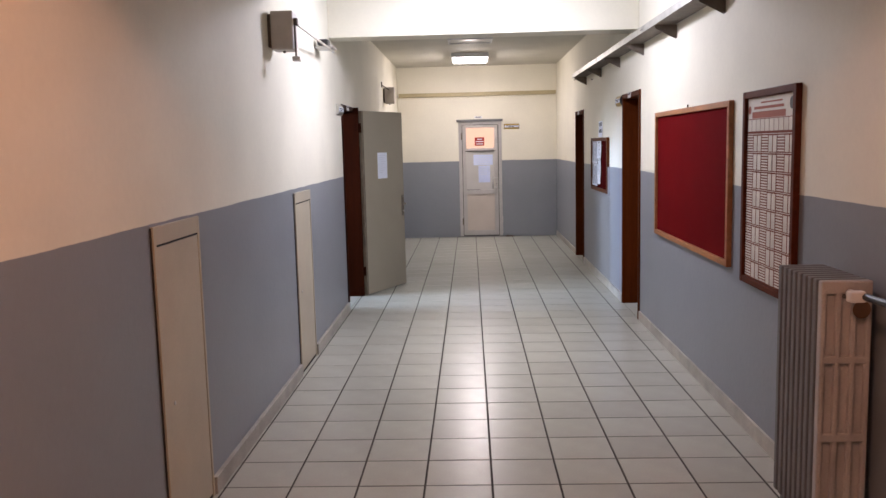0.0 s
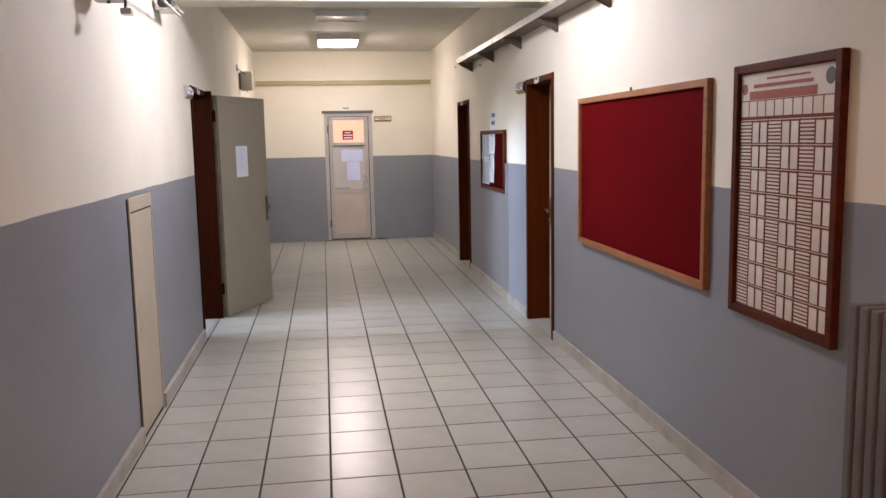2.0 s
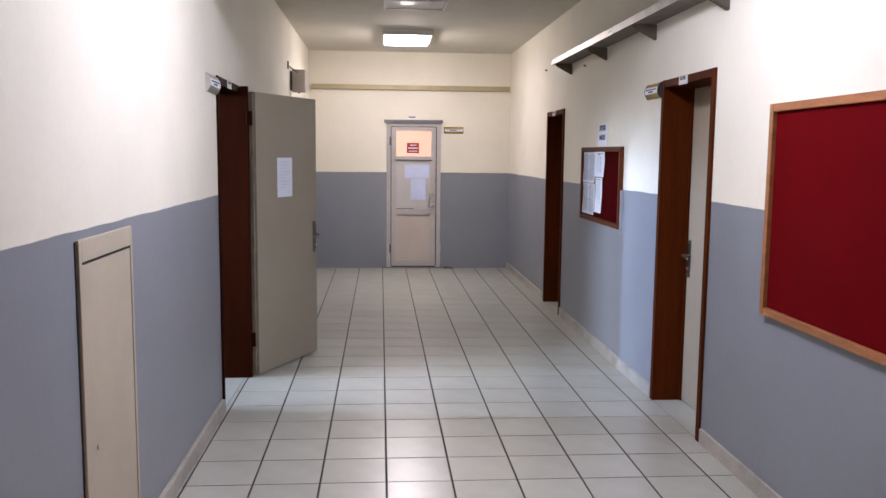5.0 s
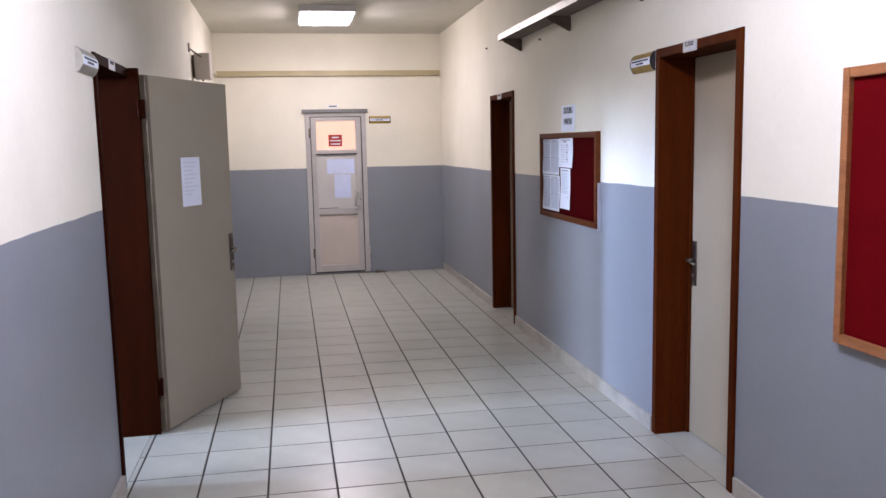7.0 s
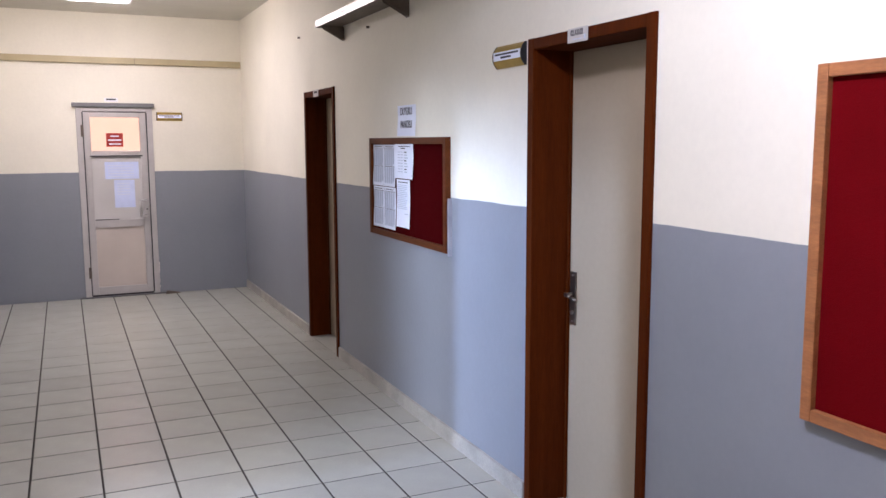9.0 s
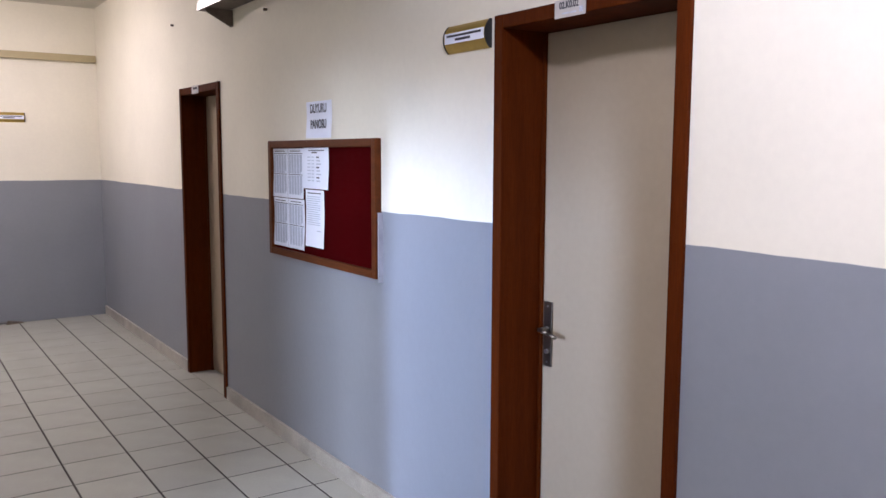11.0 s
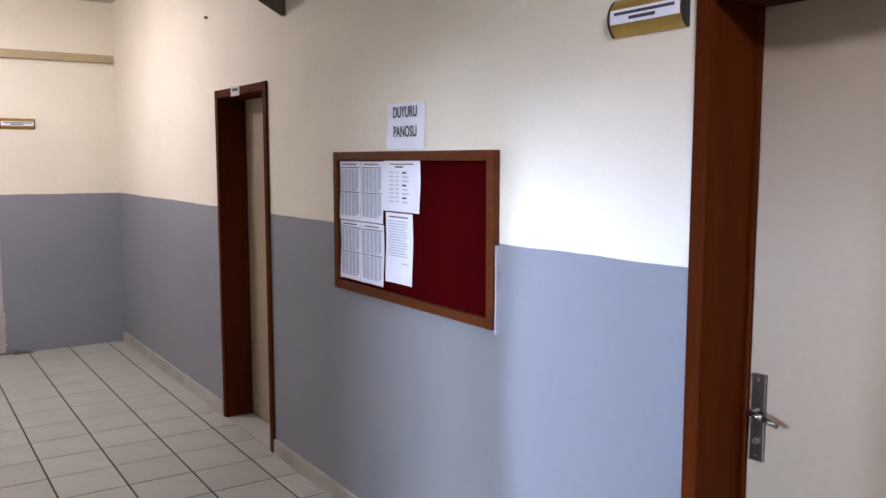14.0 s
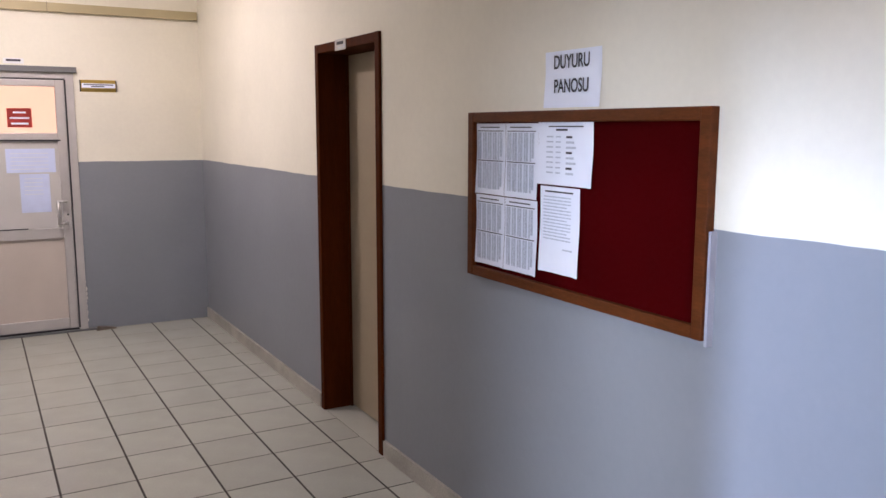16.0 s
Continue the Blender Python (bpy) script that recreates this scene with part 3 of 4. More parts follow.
def sheet(name, hi, lo, z0, z1, w, label, rows, mat=M_PAPER):
    """A sheet of paper on the right wall between two y and two z, w off the wall, with lines of print (u0, u1, v, h, ink)."""
    ob = empty(name, 0, 0, 0, label, "paper")
    bm = bmesh.new()
    n = 6
    grid = [[bm.verts.new(ON_RIGHT @ Vector((-hi + (hi - lo) * i / n, z0 + (z1 - z0) * j / n, w + 0.0012 * math.sin(2.1 * i + 1.3 * j) + (0.006 * ((n - j) / n) ** 3 if i in (0, n) else 0)))) for j in range(n + 1)] for i in range(n + 1)]
    for i in range(n):
        for j in range(n):
            bm.faces.new((grid[i][j], grid[i + 1][j], grid[i + 1][j + 1], grid[i][j + 1]))
    part("sheet", bm, mat, ob, smooth=True)
    for (u0, u1, v, h, ink) in rows:
        part("print_bar", wall_box(ON_RIGHT, -hi + u0, -hi + u1, z1 - v - h, z1 - v, w + 0.002, w + 0.0035), ink, ob)
    return ob


def table_rows(wd, ht):
    """A title, then two blocks of narrow columns, each under its own heading line."""
    rows = [(0.03, wd - 0.04, 0.012, 0.004, M_INK)]
    for blk in (0.026, ht * 0.52):
        rows.append((0.012, wd - 0.014, blk, 0.003, M_INK))
        for c in range(5):
            u = 0.014 + c * (wd - 0.026) / 5
            rows += [(u, u + 0.007, blk + 0.007, ht * 0.38, M_PALE_INK), (u + 0.011, u + 0.023, blk + 0.007, ht * 0.38 - 0.012 * (c == 4), M_PALE_INK)]
    return rows


LIST = "printed timetable sheet pinned on the notice board"
for hi_, lo_ in ((10.262, 10.064), (10.062, 9.862)):
    sheet("paper_list", hi_, lo_, 1.388, 1.652, 0.0135, LIST, table_rows(0.2, 0.262))
    sheet("paper_list", hi_, lo_, 1.118, 1.384, 0.0135, LIST, table_rows(0.2, 0.266))
rows = [(0.06, 0.24, 0.012, 0.004, M_INK), (0.10, 0.16, 0.022, 0.006, M_INK)]
for k in range(8):
    rows += [(0.05, 0.085, 0.045 + k * 0.017, 0.005, M_PALE_INK), (0.10, 0.125, 0.045 + k * 0.017, 0.005, M_PALE_INK), (0.155, 0.155 + 0.03 + 0.01 * (k % 3), 0.045 + k * 0.017, 0.007, M_INK if k % 3 == 0 else M_PALE_INK)]
sheet("paper_table", 9.858, 9.57, 1.447, 1.655, 0.0165, "white sheet with a small printed table", rows)
rows = [(0.03, 0.18, 0.014, 0.005, M_INK)] + [(0.022, 0.17 - 0.02 * (k % 4 == 3), 0.032 + k * 0.011, 0.004, M_PALE_INK) for k in range(14)] + [(0.13, 0.18, 0.205, 0.005, M_PALE_INK)]
sheet("paper_letter", 9.845, 9.632, 1.148, 1.441, 0.0135, "white typed letter pinned below a table", rows)
hs = sheet("paper_heading", 9.845, 9.556, 1.702, 1.886, 0.003, "white sheet lettered in black above the board", [])
lettering("DUYURU", 0.062, ON_RIGHT @ pose(-9.704, 1.848, 0.0055) @ Matrix.Diagonal((0.74, 1, 1, 1)), hs)
lettering("PANOSU", 0.062, ON_RIGHT @ pose(-9.704, 1.770, 0.0055) @ Matrix.Diagonal((0.74, 1, 1, 1)), hs)

# class list board: rows of small cards on a russet backing
lb = framed_board("class_board", 3.755, 4.505, 0.848, 1.895, 0.036, M_WALNUT, M_CARD_RED, "dark framed board filled with rows of class cards", "notice board")
U0, U1, V1 = -4.505 + 0.040, -3.755 - 0.040, 1.895 - 0.040
part("header_sheet", wall_box(ON_RIGHT, U0, U1, V1 - 0.175, V1, 0.012, 0.0135), M_CARD, lb)
part("emblem", rod(ON_RIGHT @ Vector((U1 - 0.045, V1 - 0.045, 0.0136)), ON_RIGHT @ Vector((U1 - 0.045, V1 - 0.045, 0.0145)), 0.03, 20), M_BLACK, lb)
part("emblem", rod(ON_RIGHT @ Vector((U0 + 0.03, V1 - 0.06, 0.0136)), ON_RIGHT @ Vector((U0 + 0.03, V1 - 0.06, 0.0145)), 0.022, 20), M_CARD_TITLE, lb)
for (p, q, v, h) in ((0.20, 0.50, 0.022, 0.008), (0.10, 0.52, 0.045, 0.014), (0.07, 0.545, 0.072, 0.034)):
    part("title_bar", wall_box(ON_RIGHT, U0 + p, U0 + q, V1 - v - h, V1 - v, 0.0136, 0.0145), M_CARD_TITLE, lb)
part("header_backing", wall_box(ON_RIGHT, U0, U1, V1 - 0.178, V1 - 0.108, 0.0136, 0.0142), M_CARD_RED, lb)


def shared(name, bm, mat):
    me = bpy.data.meshes.new(name)
    bmesh.ops.recalc_face_normals(bm, faces=bm.faces)
    bm.to_mesh(me)
    bm.free()
    me.materials.append(mat)
    return me


def place(name, me, m, parent):
    ob = new(name, me)
    ob.parent = parent
    ob.matrix_local = m
    return ob


cw = (U1 - U0) / 3
card_me = shared("card", wall_box(ON_RIGHT @ Matrix.Translation((0, 0, 0)), 0, cw * 0.215, -0.082, 0, 0.0145, 0.0155), M_CARD)
strip_me = shared("name_strip", wall_box(ON_RIGHT, 0, cw * 0.40, -0.0082, 0, 0.0145, 0.0155), M_CARD)
head_me = shared("head_card", wall_box(ON_RIGHT, 0, (U1 - U0) / 10.5 - 0.007, -0.062, 0, 0.0145, 0.0155), M_CARD)
rule_me = shared("rule", wall_box(ON_RIGHT, 0, cw - 0.006, -0.0034, 0, 0.0145, 0.0155), M_CARD)


def uv(u, v):
    return Matrix.Translation((0, -u, v))


for k in range(10):
    place("card", head_me, uv(U0 + 0.008 + k * (U1 - U0) / 10.3, V1 - 0.112), lb)
RH = (V1 - 0.185 - (0.848 + 0.040)) / 8
for r in range(8):
    v = V1 - 0.187 - r * RH
    for c in range(3):
        u = U0 + c * cw + 0.003
        place("rule", rule_me, uv(u, v), lb)
        for s in range(6):
            place("name_strip", strip_me, uv(u, v - 0.0100 - s * 0.0145), lb)
        place("card", card_me, uv(u + cw * 0.45, v - 0.011), lb)
        place("card", card_me, uv(u + cw * 0.725, v - 0.011), lb)


# ---- name signs beside the doors ----
def name_sign(face, u0, u1, v0, v1, metal, label):
    """Bowed metal sign with a white paper strip and black end caps."""
    ob = empty("name_sign", 0, 0, 0, label, "sign")
    bm, n, h = bmesh.new(), 10, v1 - v0
    def bow(k):
        s = k / n
        return v0 + h * s, 0.006 + 0.024 * math.sin(math.pi * s) ** 0.8
    rings = []
    for u in (u0, u1):
        rings.append([bm.verts.new(face @ Vector((u, bow(k)[0], bow(k)[1]))) for k in range(n + 1)] + [bm.verts.new(face @ Vector((u, v1, 0))), bm.verts.new(face @ Vector((u, v0, 0)))])
    for k in range(n + 3):
        j = (k + 1) % (n + 3)
        bm.faces.new((rings[0][k], rings[1][k], rings[1][j], rings[0][j]))
    part("bowed_plate", bm, metal, ob)
    for p, q in ((u0 - 0.006, u0), (u1, u1 + 0.006)):
        bm = bmesh.new()
        ends = [[bm.verts.new(face @ Vector((u, bow(k)[0], bow(k)[1] + 0.002))) for k in range(n + 1)] + [bm.verts.new(face @ Vector((u, v1, 0))), bm.verts.new(face @ Vector((u, v0, 0)))] for u in (p, q)]
        for e in ends:
            bm.faces.new(e)
        for k in range(n + 3):
            j = (k + 1) % (n + 3)
            bm.faces.new((ends[0][k], ends[1][k], ends[1][j], ends[0][j]))
        part("end_cap", bm, M_BLACK if metal is M_GOLD else M_SILVER, ob)
    part("paper_strip", wall_box(face, u0 + 0.006, u1 - 0.004, v0 + h * 0.32, v0 + h * 0.70, 0.0285, 0.031), M_PAPER, ob)
    part("print_bar", wall_box(face, u0 + 0.02, u1 - 0.02, v0 + h * 0.55, v0 + h * 0.63, 0.031, 0.0316), M_INK, ob)
    part("print_bar", wall_box(face, u0 + 0.075, u1 - 0.085, v0 + h * 0.40, v0 + h * 0.49, 0.031, 0.0316), M_INK, ob)
    return ob


name_sign(ON_RIGHT, -8.553, -8.298, 2.003, 2.105, M_GOLD, "gold bowed door name sign with white strip")
name_sign(ON_LEFT, 7.79, 8.065, 1.965, 2.068, M_SILVER, "silver bowed door name sign with white strip")
name_sign(ON_END, 0.558, 0.815, 1.912, 2.003, M_GOLD, "gold bowed name sign beside the end door")

# ---- cable tray on its brackets ----
tray = empty("cable_tray", RIGHT, 4, 2.5, "galvanised cable tray running high along the wall", "cable tray")
TX0, TX1, TZ = RIGHT - 0.165, RIGHT - 0.012, 2.492
part("tray_base", box((TX0, -2.5, TZ), (TX1, 11.04, TZ + 0.004)), M_BRACKET, tray)
part("outer_lip", box((TX0 - 0.003, -2.5, TZ), (TX0, 11.04, TZ + 0.05)), M_GALV, tray, "shiny outer lip of the tray")
part("inner_lip", box((TX1, -2.5, TZ), (TX1 + 0.003, 11.04, TZ + 0.05)), M_GALV, tray)
for y in (1.5, 4.0, 6.5, 8.9, 10.3):
    part("joint_plate", box((TX0 - 0.006, y, TZ - 0.002), (TX0 - 0.003, y + 0.14, TZ + 0.046)), M_GALV, tray)
    part("slot", box((TX0 - 0.0066, y + 0.03, TZ + 0.018), (TX0 - 0.006, y + 0.11, TZ + 0.028)), M_BLACK, tray)
bm = bmesh.new()
for k, (dx, dz) in enumerate(((0.03, 0.012), (0.06, 0.014), (0.095, 0.012))):
    add_rod(bm, (TX0 + dx, -2.5, TZ + dz), (TX0 + dx, 10.98 + 0.05 * k, TZ + dz), 0.008)
part("cables", bm, M_BLACK, tray)


def bracket(y):
    bm = bmesh.new()
    for dy in (-0.018, 0.018):
        pts = [(RIGHT, y + dy, TZ - 0.10), (RIGHT, y + dy, TZ - 0.002), (TX0 + 0.004, y + dy, TZ - 0.002), (TX0 + 0.02, y + dy, TZ - 0.024)]
        fs = []
        for o in (-0.002, 0.002):
            fs.append([bm.verts.new(Vector(p) + Vector((0, o, 0))) for p in pts])
            bm.faces.new(fs[-1])
        for k in range(4):
            bm.faces.new((fs[0][k], fs[1][k], fs[1][(k + 1) % 4], fs[0][(k + 1) % 4]))
    add_box(bm, (RIGHT - 0.004, y - 0.02, TZ - 0.1), (RIGHT, y + 0.02, TZ - 0.003))
    part("bracket", bm, M_BRACKET, tray)


for y in (10.9, 9.67, 8.46, 7.30, 6.14, 4.97, 3.77, 2.57, 1.37):
    bracket(y)

# trunking along the end wall
ob = empty("cable_trunking", 0, END, 2.5, "beige cable trunking across the end wall", "trunking")
part("channel", box((LEFT + 0.03, END - 0.045, 2.505), (RIGHT - 0.012, END, 2.572), 0.004), M_TRUNK, ob)
part("cover_joint", box((0.35, END - 0.0465, 2.503), (0.353, END - 0.02, 2.574)), M_BRACKET, ob)


# ---- wall boxes with their arms ----
def wall_unit(y, z, label):
    ob = empty("wall_speaker", LEFT, y, z, label, "speaker")
    part("body", box((LEFT + 0.02, y, z), (LEFT + 0.165, y + 0.15, z + 0.245), 0.012), M_SPEAKER, ob)
    part("wall_plate", box((LEFT, y + 0.01, z + 0.02), (LEFT + 0.021, y + 0.14, z + 0.225), 0.003), M_BRACKET, ob)
    part("cable_gland", rod((LEFT + 0.09, y + 0.07, z + 0.001), (LEFT + 0.09, y + 0.07, z - 0.012), 0.009), M_BRACKET, ob)
    return ob


u1_ = wall_unit(5.16, 2.275, "beige metal wall speaker box with a jointed arm")
part("side_bar", box((LEFT + 0.166, 5.185, 2.225), (LEFT + 0.176, 5.21, 2.455), 0.002), M_BRACKET, u1_)
part("foot_knob", box((LEFT + 0.15, 5.17, 2.205), (LEFT + 0.20, 5.23, 2.235), 0.006), M_STEEL, u1_)
part("clamp", box((LEFT + 0.155, 5.18, 2.43), (LEFT + 0.19, 5.225, 2.475), 0.006), M_BRACKET, u1_)
arm = part("arm", rod((LEFT + 0.172, 5.2, 2.447), (LEFT + 0.13, 6.98, 2.458), 0.0095), M_STEEL, u1_)
part("arm_end", box((LEFT + 0.005, 6.78, 2.47), (LEFT + 0.16, 6.98, 2.492), 0.006), M_STEEL, u1_)
part("end_clamp", box((LEFT + 0.03, 6.74, 2.492), (LEFT + 0.12, 6.86, 2.54), 0.01), M_BLACK, u1_)
part("wall_stay", rod((LEFT + 0.0, 6.8, 2.482), (LEFT + 0.08, 6.8, 2.482), 0.012), M_BRACKET, u1_)
u2_ = wall_unit(12.25, 2.285, "beige metal wall speaker box near the corridor end")
part("stay", rod((LEFT + 0.004, 12.02, 2.545), (LEFT + 0.09, 12.26, 2.49), 0.008), M_BRACKET, u2_)
part("stay_plate", box((LEFT, 11.99, 2.51), (LEFT + 0.012, 12.05, 2.59), 0.003), M_BRACKET, u2_)
bm = bmesh.new()
add_rod(bm, (LEFT + 0.15, 12.39, 2.43), (LEFT + 0.04, 13.6, 2.45), 0.006, 8)
add_rod(bm, (LEFT + 0.04, 13.6, 2.45), (LEFT + 0.035, END - 0.03, 2.535), 0.006, 8)
part("cable", bm, M_SPEAKER, u2_)


# ---- ceiling lights ----
def ceiling_light(y, diffuser, label, b=0.23):
    ob = empty("ceiling_light", LAMP_X, y, 2.95, label, "ceiling light", "corridor ceiling lights")
    a, z = 0.285, CEIL - 0.068
    x0, x1, f = LAMP_X - a, LAMP_X + a, 0.022
    part("frame", boxes([((x0, y - b, z), (x0 + f, y + b, CEIL - 0.001)), ((x1 - f, y - b, z), (x1, y + b, CEIL - 0.001)), ((x0 + f, y - b, z), (x1 - f, y - b + f, CEIL - 0.001)), ((x0 + f, y + b - f, z), (x1 - f, y + b, CEIL - 0.001))], 0.003), M_WHITE, ob)
    part("diffuser", box((x0 + 0.02, y - b + 0.02, z + 0.012), (x1 - 0.02, y + b - 0.02, z + 0.02)), diffuser, ob)
    for k in range(1, 4):
        x = x0 + k * a / 2
        part("louvre", box((x - 0.002, y - b + f, z + 0.001), (x + 0.002, y + b - f, z + 0.011)), M_WHITE, ob)
    return ob


for y in (10.68, 8.35):
    ceiling_light(y, M_DIFFUSER, "white box ceiling light, switched off")
ceiling_light(13.05, M_TUBE, "long white ceiling light, switched on", 0.5)
ceiling_light(6.38, M_TUBE, "white box ceiling light, switched on")
ceiling_light(1.0, M_TUBE_WARM, "square ceiling light glowing warm")


# ---- radiator ----
def lattice(xs, zs, y0, y1):
    """A cast plate with upright slots: columns at even places, cross bands at even rows."""
    bm, nx, nz = bmesh.new(), len(xs) - 1, len(zs) - 1
    vs = {(i, j, k): bm.verts.new((xs[i], (y0, y1)[k], zs[j])) for i in range(nx + 1) for j in range(nz + 1) for k in (0, 1)}
    def solid(i, j):
        return 0 <= i < nx and 0 <= j < nz and (i % 2 == 0 or j % 2 == 0)
    for i in range(nx):
        for j in range(nz):
            if not solid(i, j):
                continue
            for k in (0, 1):
                bm.faces.new((vs[i, j, k], vs[i + 1, j, k], vs[i + 1, j + 1, k], vs[i, j + 1, k]))
            for di, dj, p, q in ((-1, 0, (i, j), (i, j + 1)), (1, 0, (i + 1, j), (i + 1, j + 1)), (0, -1, (i, j), (i + 1, j)), (0, 1, (i, j + 1), (i + 1, j + 1))):
                if not solid(i + di, j + dj):
                    bm.faces.new((vs[(*p, 0)], vs[(*q, 0)], vs[(*q, 1)], vs[(*p, 1)]))
    bmesh.ops.recalc_face_normals(bm, faces=bm.faces)
    return bm


def radiator(y0, y1, x0, x1, z0, z1, n):
    ob = empty("radiator", x0, y0, z0, "tall ribbed cast radiator painted grey beige", "radiator")
    pitch, depth = (y1 - y0) / n, x1 - x0
    bm = lattice([x0 + depth * k for k in (0, 0.11, 0.29, 0.41, 0.59, 0.71, 0.89, 1)], [z0, z0 + 0.08, z0 + 0.365, z0 + 0.40, z0 + 0.675, z0 + 0.705, z1 - 0.05, z1], 0.006, pitch - 0.008)
    edges = [ed for ed in bm.edges if len(ed.link_faces) == 2 and ed.calc_face_angle() > 0.5]
    bmesh.ops.bevel(bm, geom=edges, offset=0.0065, segments=2, affect="EDGES", profile=0.55)
    add_box(bm, (x0 + 0.012, pitch * 0.42, z0 + 0.05), (x1 - 0.012, pitch * 0.55, z1 - 0.03))
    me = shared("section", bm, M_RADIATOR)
    for z in (z0 + 0.045, z1 - 0.045):
        part("manifold", rod(((x0 + x1) / 2, y0 + 0.01, z), ((x0 + x1) / 2, y1 - 0.01, z), 0.024), M_RADIATOR, ob)
    for k in range(n):
        sec = place("section", me, Matrix.Translation((0, y0 + k * pitch, 0)), ob)
        # the first section is paler than the rest
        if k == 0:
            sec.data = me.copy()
            sec.data.materials[0] = M_RAD_PALE
            sec["label"] = "end section in a paler colour"
    xm = (x0 + x1) / 2 + 0.035
    part("rust_stain", rod((xm + 0.02, y0 + 0.0045, z1 - 0.11), (xm + 0.02, y0 + 0.006, z1 - 0.11), 0.034, 18), M_RUST, ob)
    vz = z1 - 0.045
    vb = part("valve", rod((xm - 0.03, y0 - 0.002, vz), (xm - 0.03, y0 - 0.06, vz), 0.017), M_STEEL, ob)
    part("valve_cap", box((xm - 0.065, y0 - 0.085, vz - 0.022), (xm - 0.005, y0 - 0.045, vz + 0.02), 0.008), M_WHITE, vb)
    part("pipe", rod((xm - 0.01, y0 - 0.06, vz), (xm + 0.03, y0 - 1.2, vz + 0.01), 0.014), M_BLACK, ob)
    for y in (y0 + pitch * 0.5, y1 - pitch * 0.5):
        part("foot", box((x0 + 0.03, y - 0.015, -0.002), (x1 - 0.03, y + 0.015, z0 + 0.02), 0.005), M_RADIATOR, ob)
    return ob


radiator(2.92, 3.375, 1.252, 1.442, 0.11, 1.105, 9)

# chipped plaster beside the end door, and a wedge on the floor
chips = random.Random(9)
for k in range(8):
    z = 0.06 + 0.045 * k + chips.uniform(0, 0.045)
    w, h = chips.uniform(0.004, 0.017), chips.uniform(0.01, 0.035)
    bm = bmesh.new()
    ring = [(DE[1] + 0.0125 + max(0, w * math.cos(a) * chips.uniform(0.6, 1.2)), z + h * math.sin(a) * chips.uniform(0.7, 1.1)) for a in [i * math.tau / 9 for i in range(9)]]
    top_, low_ = [bm.verts.new((x, END - 0.003, v)) for x, v in ring], [bm.verts.new((x, END + 0.002, v)) for x, v in ring]
    bm.faces.new(top_)
    for i in range(9):
        bm.faces.new((top_[i], low_[i], low_[(i + 1) % 9], top_[(i + 1) % 9]))
    part("plaster_chip", bm, M_PLASTER, bpy.data.objects["wall_north"])
wedge = bmesh.new()
pts = [(0.56, 14.60, 0.0), (0.72, 14.62, 0.0), (0.72, 14.66, 0.0), (0.56, 14.65, 0.0), (0.57, 14.605, 0.034), (0.575, 14.645, 0.034), (0.70, 14.655, 0.012), (0.70, 14.625, 0.012)]
vs = [wedge.verts.new(p) for p in pts]
for f in ((0, 1, 2, 3), (4, 5, 6, 7), (0, 4, 7, 1), (1, 7, 6, 2), (2, 6, 5, 3), (3, 5, 4, 0)):
    wedge.faces.new([vs[i] for i in f])
tagged(finish("door_wedge", wedge, M_BRACKET), "small dark wedge lying beside the end door", "door wedge")

# small screws left in the wall
for (y, z) in ((10.35, 2.42), (12.1, 2.55)):
    ob = tagged(finish("wall_hook", rod((RIGHT, y, z), (RIGHT - 0.02, y, z), 0.008, 8), M_BRACKET), "small dark hook screwed into the wall", "hook")

# ---- floor tiles ----
GX, GY = 0.0050, 0.0046


def tile_verts(x0, x1, y0, y1):
    c = 0.0016
    return [(x0, y0, -0.004), (x1, y0, -0.004), (x1, y1, -0.004), (x0, y1, -0.004), (x0, y0, -0.0012), (x1, y0, -0.0012), (x1, y1, -0.0012), (x0, y1, -0.0012), (x0 + c, y0 + c, 0), (x1 - c, y0 + c, 0), (x1 - c, y1 - c, 0), (x0 + c, y1 - c, 0)]


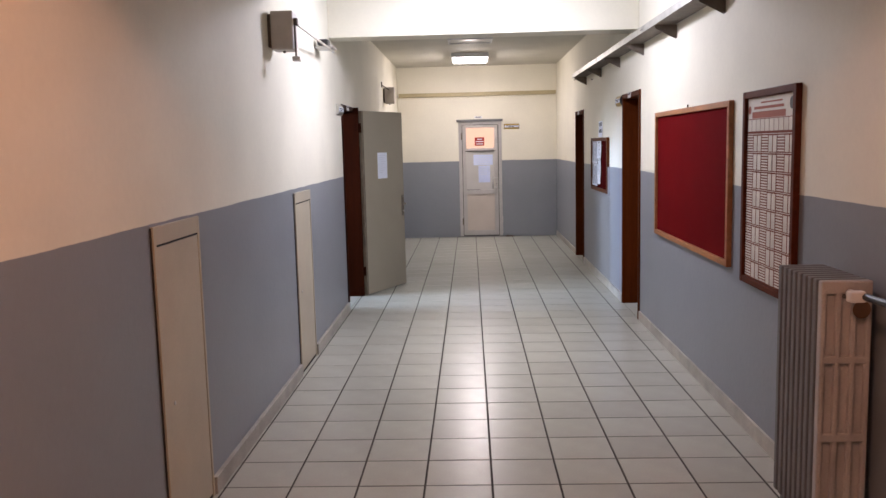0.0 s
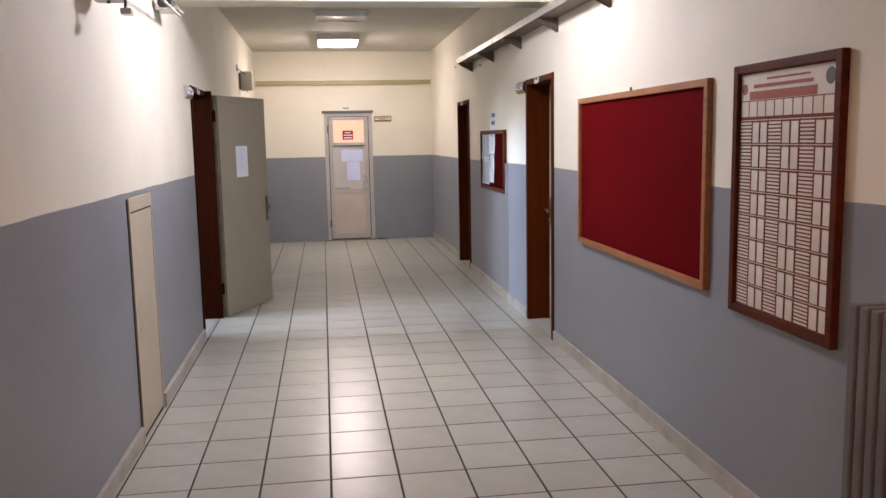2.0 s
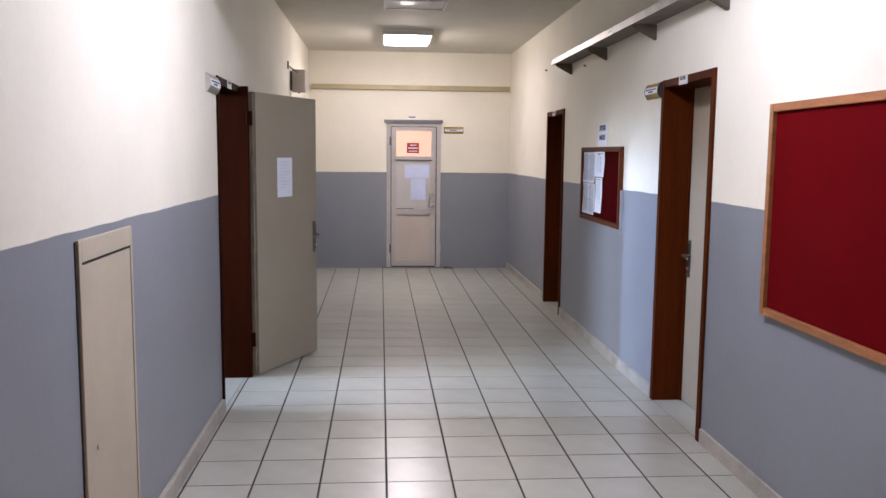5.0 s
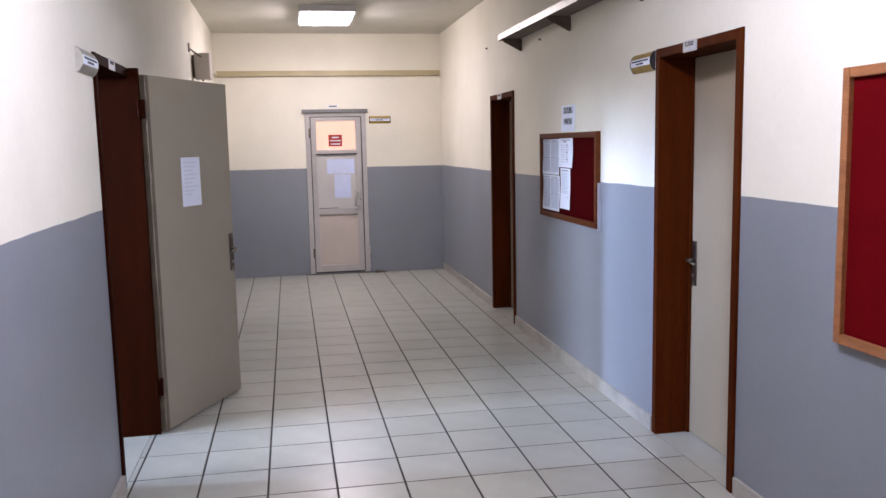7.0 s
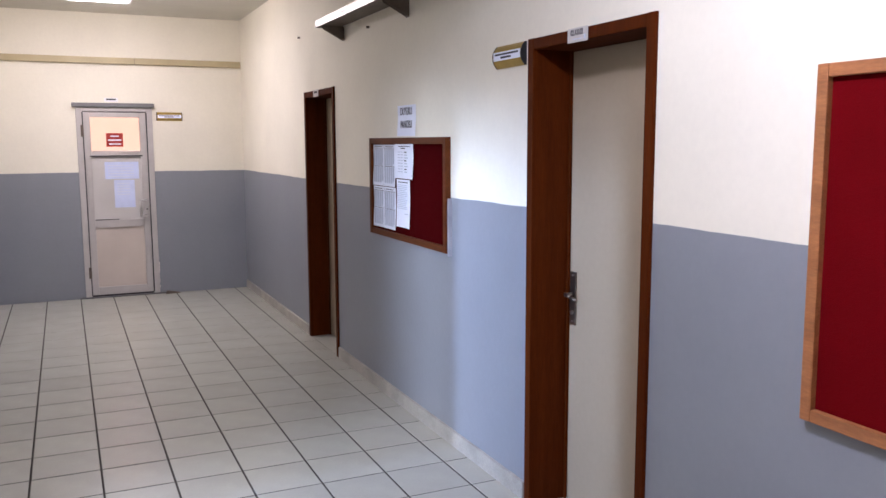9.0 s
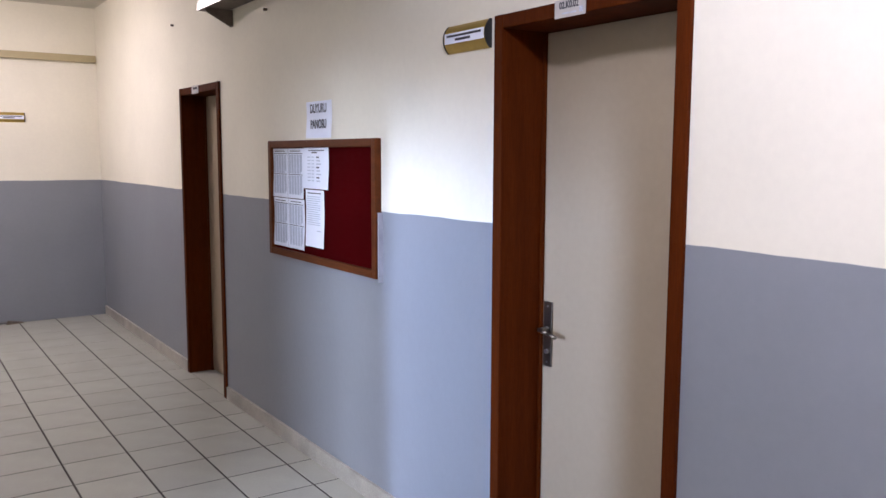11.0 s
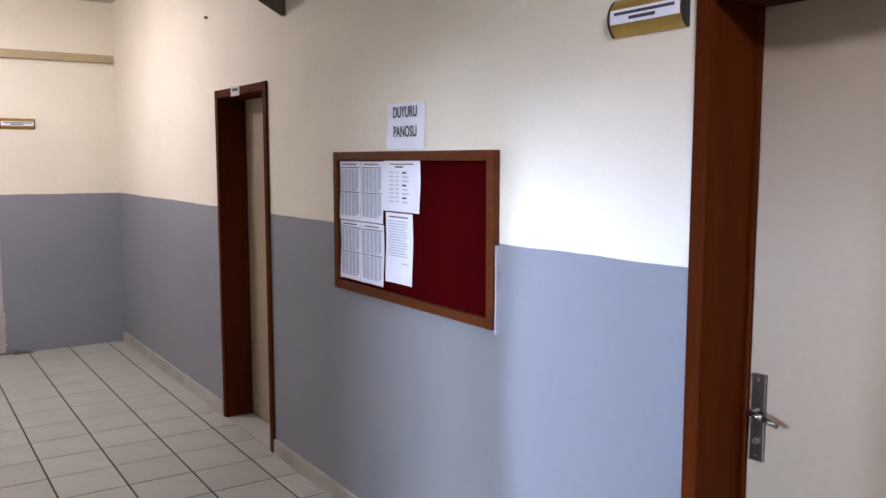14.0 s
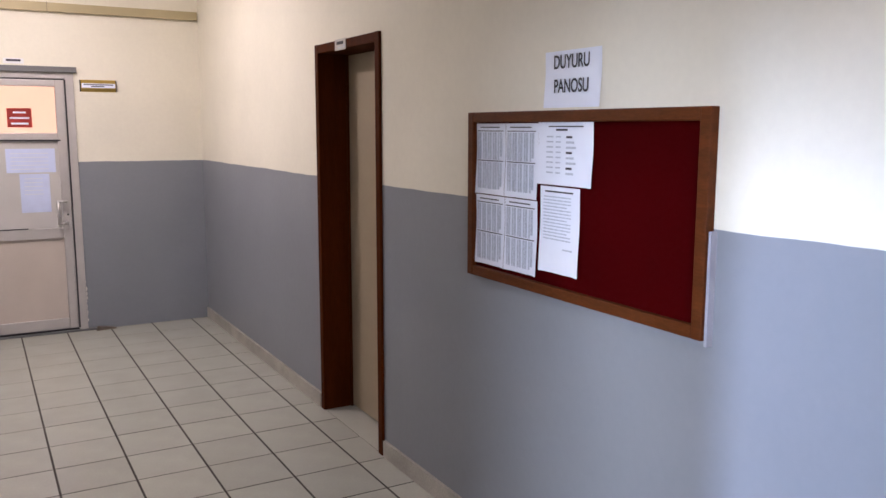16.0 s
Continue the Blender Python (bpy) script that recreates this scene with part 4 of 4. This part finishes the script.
TILE_FACES = [(0, 1, 5, 4), (1, 2, 6, 5), (2, 3, 7, 6), (3, 0, 4, 7), (4, 5, 9, 8), (5, 6, 10, 9), (6, 7, 11, 10), (7, 4, 8, 11), (8, 9, 10, 11)]


def tile_mesh(w):
    me = bpy.data.meshes.new("tile")
    me.from_pydata(tile_verts(GX, w - GX, GY, TILE_L - GY), [], TILE_FACES)
    me.materials.append(M_TILE)
    return me


floor = bpy.data.objects["floor"]
columns = [(TILE_X + k * TILE, TILE) for k in range(-4, 4)] + [(TILE_X + 4 * TILE, RIGHT - (TILE_X + 4 * TILE)), (LEFT, TILE_X - 4 * TILE - LEFT)]
full, edge, sliver = tile_mesh(TILE), tile_mesh(columns[-2][1]), tile_mesh(columns[-1][1])
far_v, far_f = [], []
rng = random.Random(4)
for r in range(-26, 33):
    y = TILE_Y + r * TILE_L
    if y + TILE_L > END + 0.02:
        continue
    for x, w in columns:
        if 2.3 < y < 12.4:
            ob = new("tile", full if w == TILE else edge if x > 0 else sliver)
            ob.parent = floor
            ob.matrix_local = pose(x, y, rng.uniform(-0.0004, 0.0004), rng.uniform(-0.04, 0.04), rng.uniform(-0.04, 0.04), 0)
        else:
            k = len(far_v)
            far_v += tile_verts(x + GX, x + w - GX, y + GY, y + TILE_L - GY)
            far_f += [tuple(k + i for i in f) for f in TILE_FACES]
def fill(x0, x1, y0, y1):
    k = len(far_v)
    far_v.extend(tile_verts(x0 + GX, x1 - GX, y0 + GY, y1 - GY))
    far_f.extend([tuple(k + i for i in f) for f in TILE_FACES])
for i in range(14):
    for j in range(14):
        fill(LEFT - THICK - i * TILE - TILE, LEFT - THICK - i * TILE, 6.0 + j * TILE, 6.0 + (j + 1) * TILE)
        if i < 10 and j < 12:
            fill(-1.6 + i * TILE, -1.6 + (i + 1) * TILE, END + 0.05 + j * TILE, END + 0.05 + (j + 1) * TILE)
for x, w in columns:
    fill(x, x + w, TILE_Y + math.floor((END - TILE_Y) / TILE_L) * TILE_L, END)
me = bpy.data.meshes.new("tiles")
me.from_pydata(far_v, [], far_f)
me.materials.append(M_TILE)
ob = tagged(new("tiles", me), kind="stuff")
ob.parent = floor
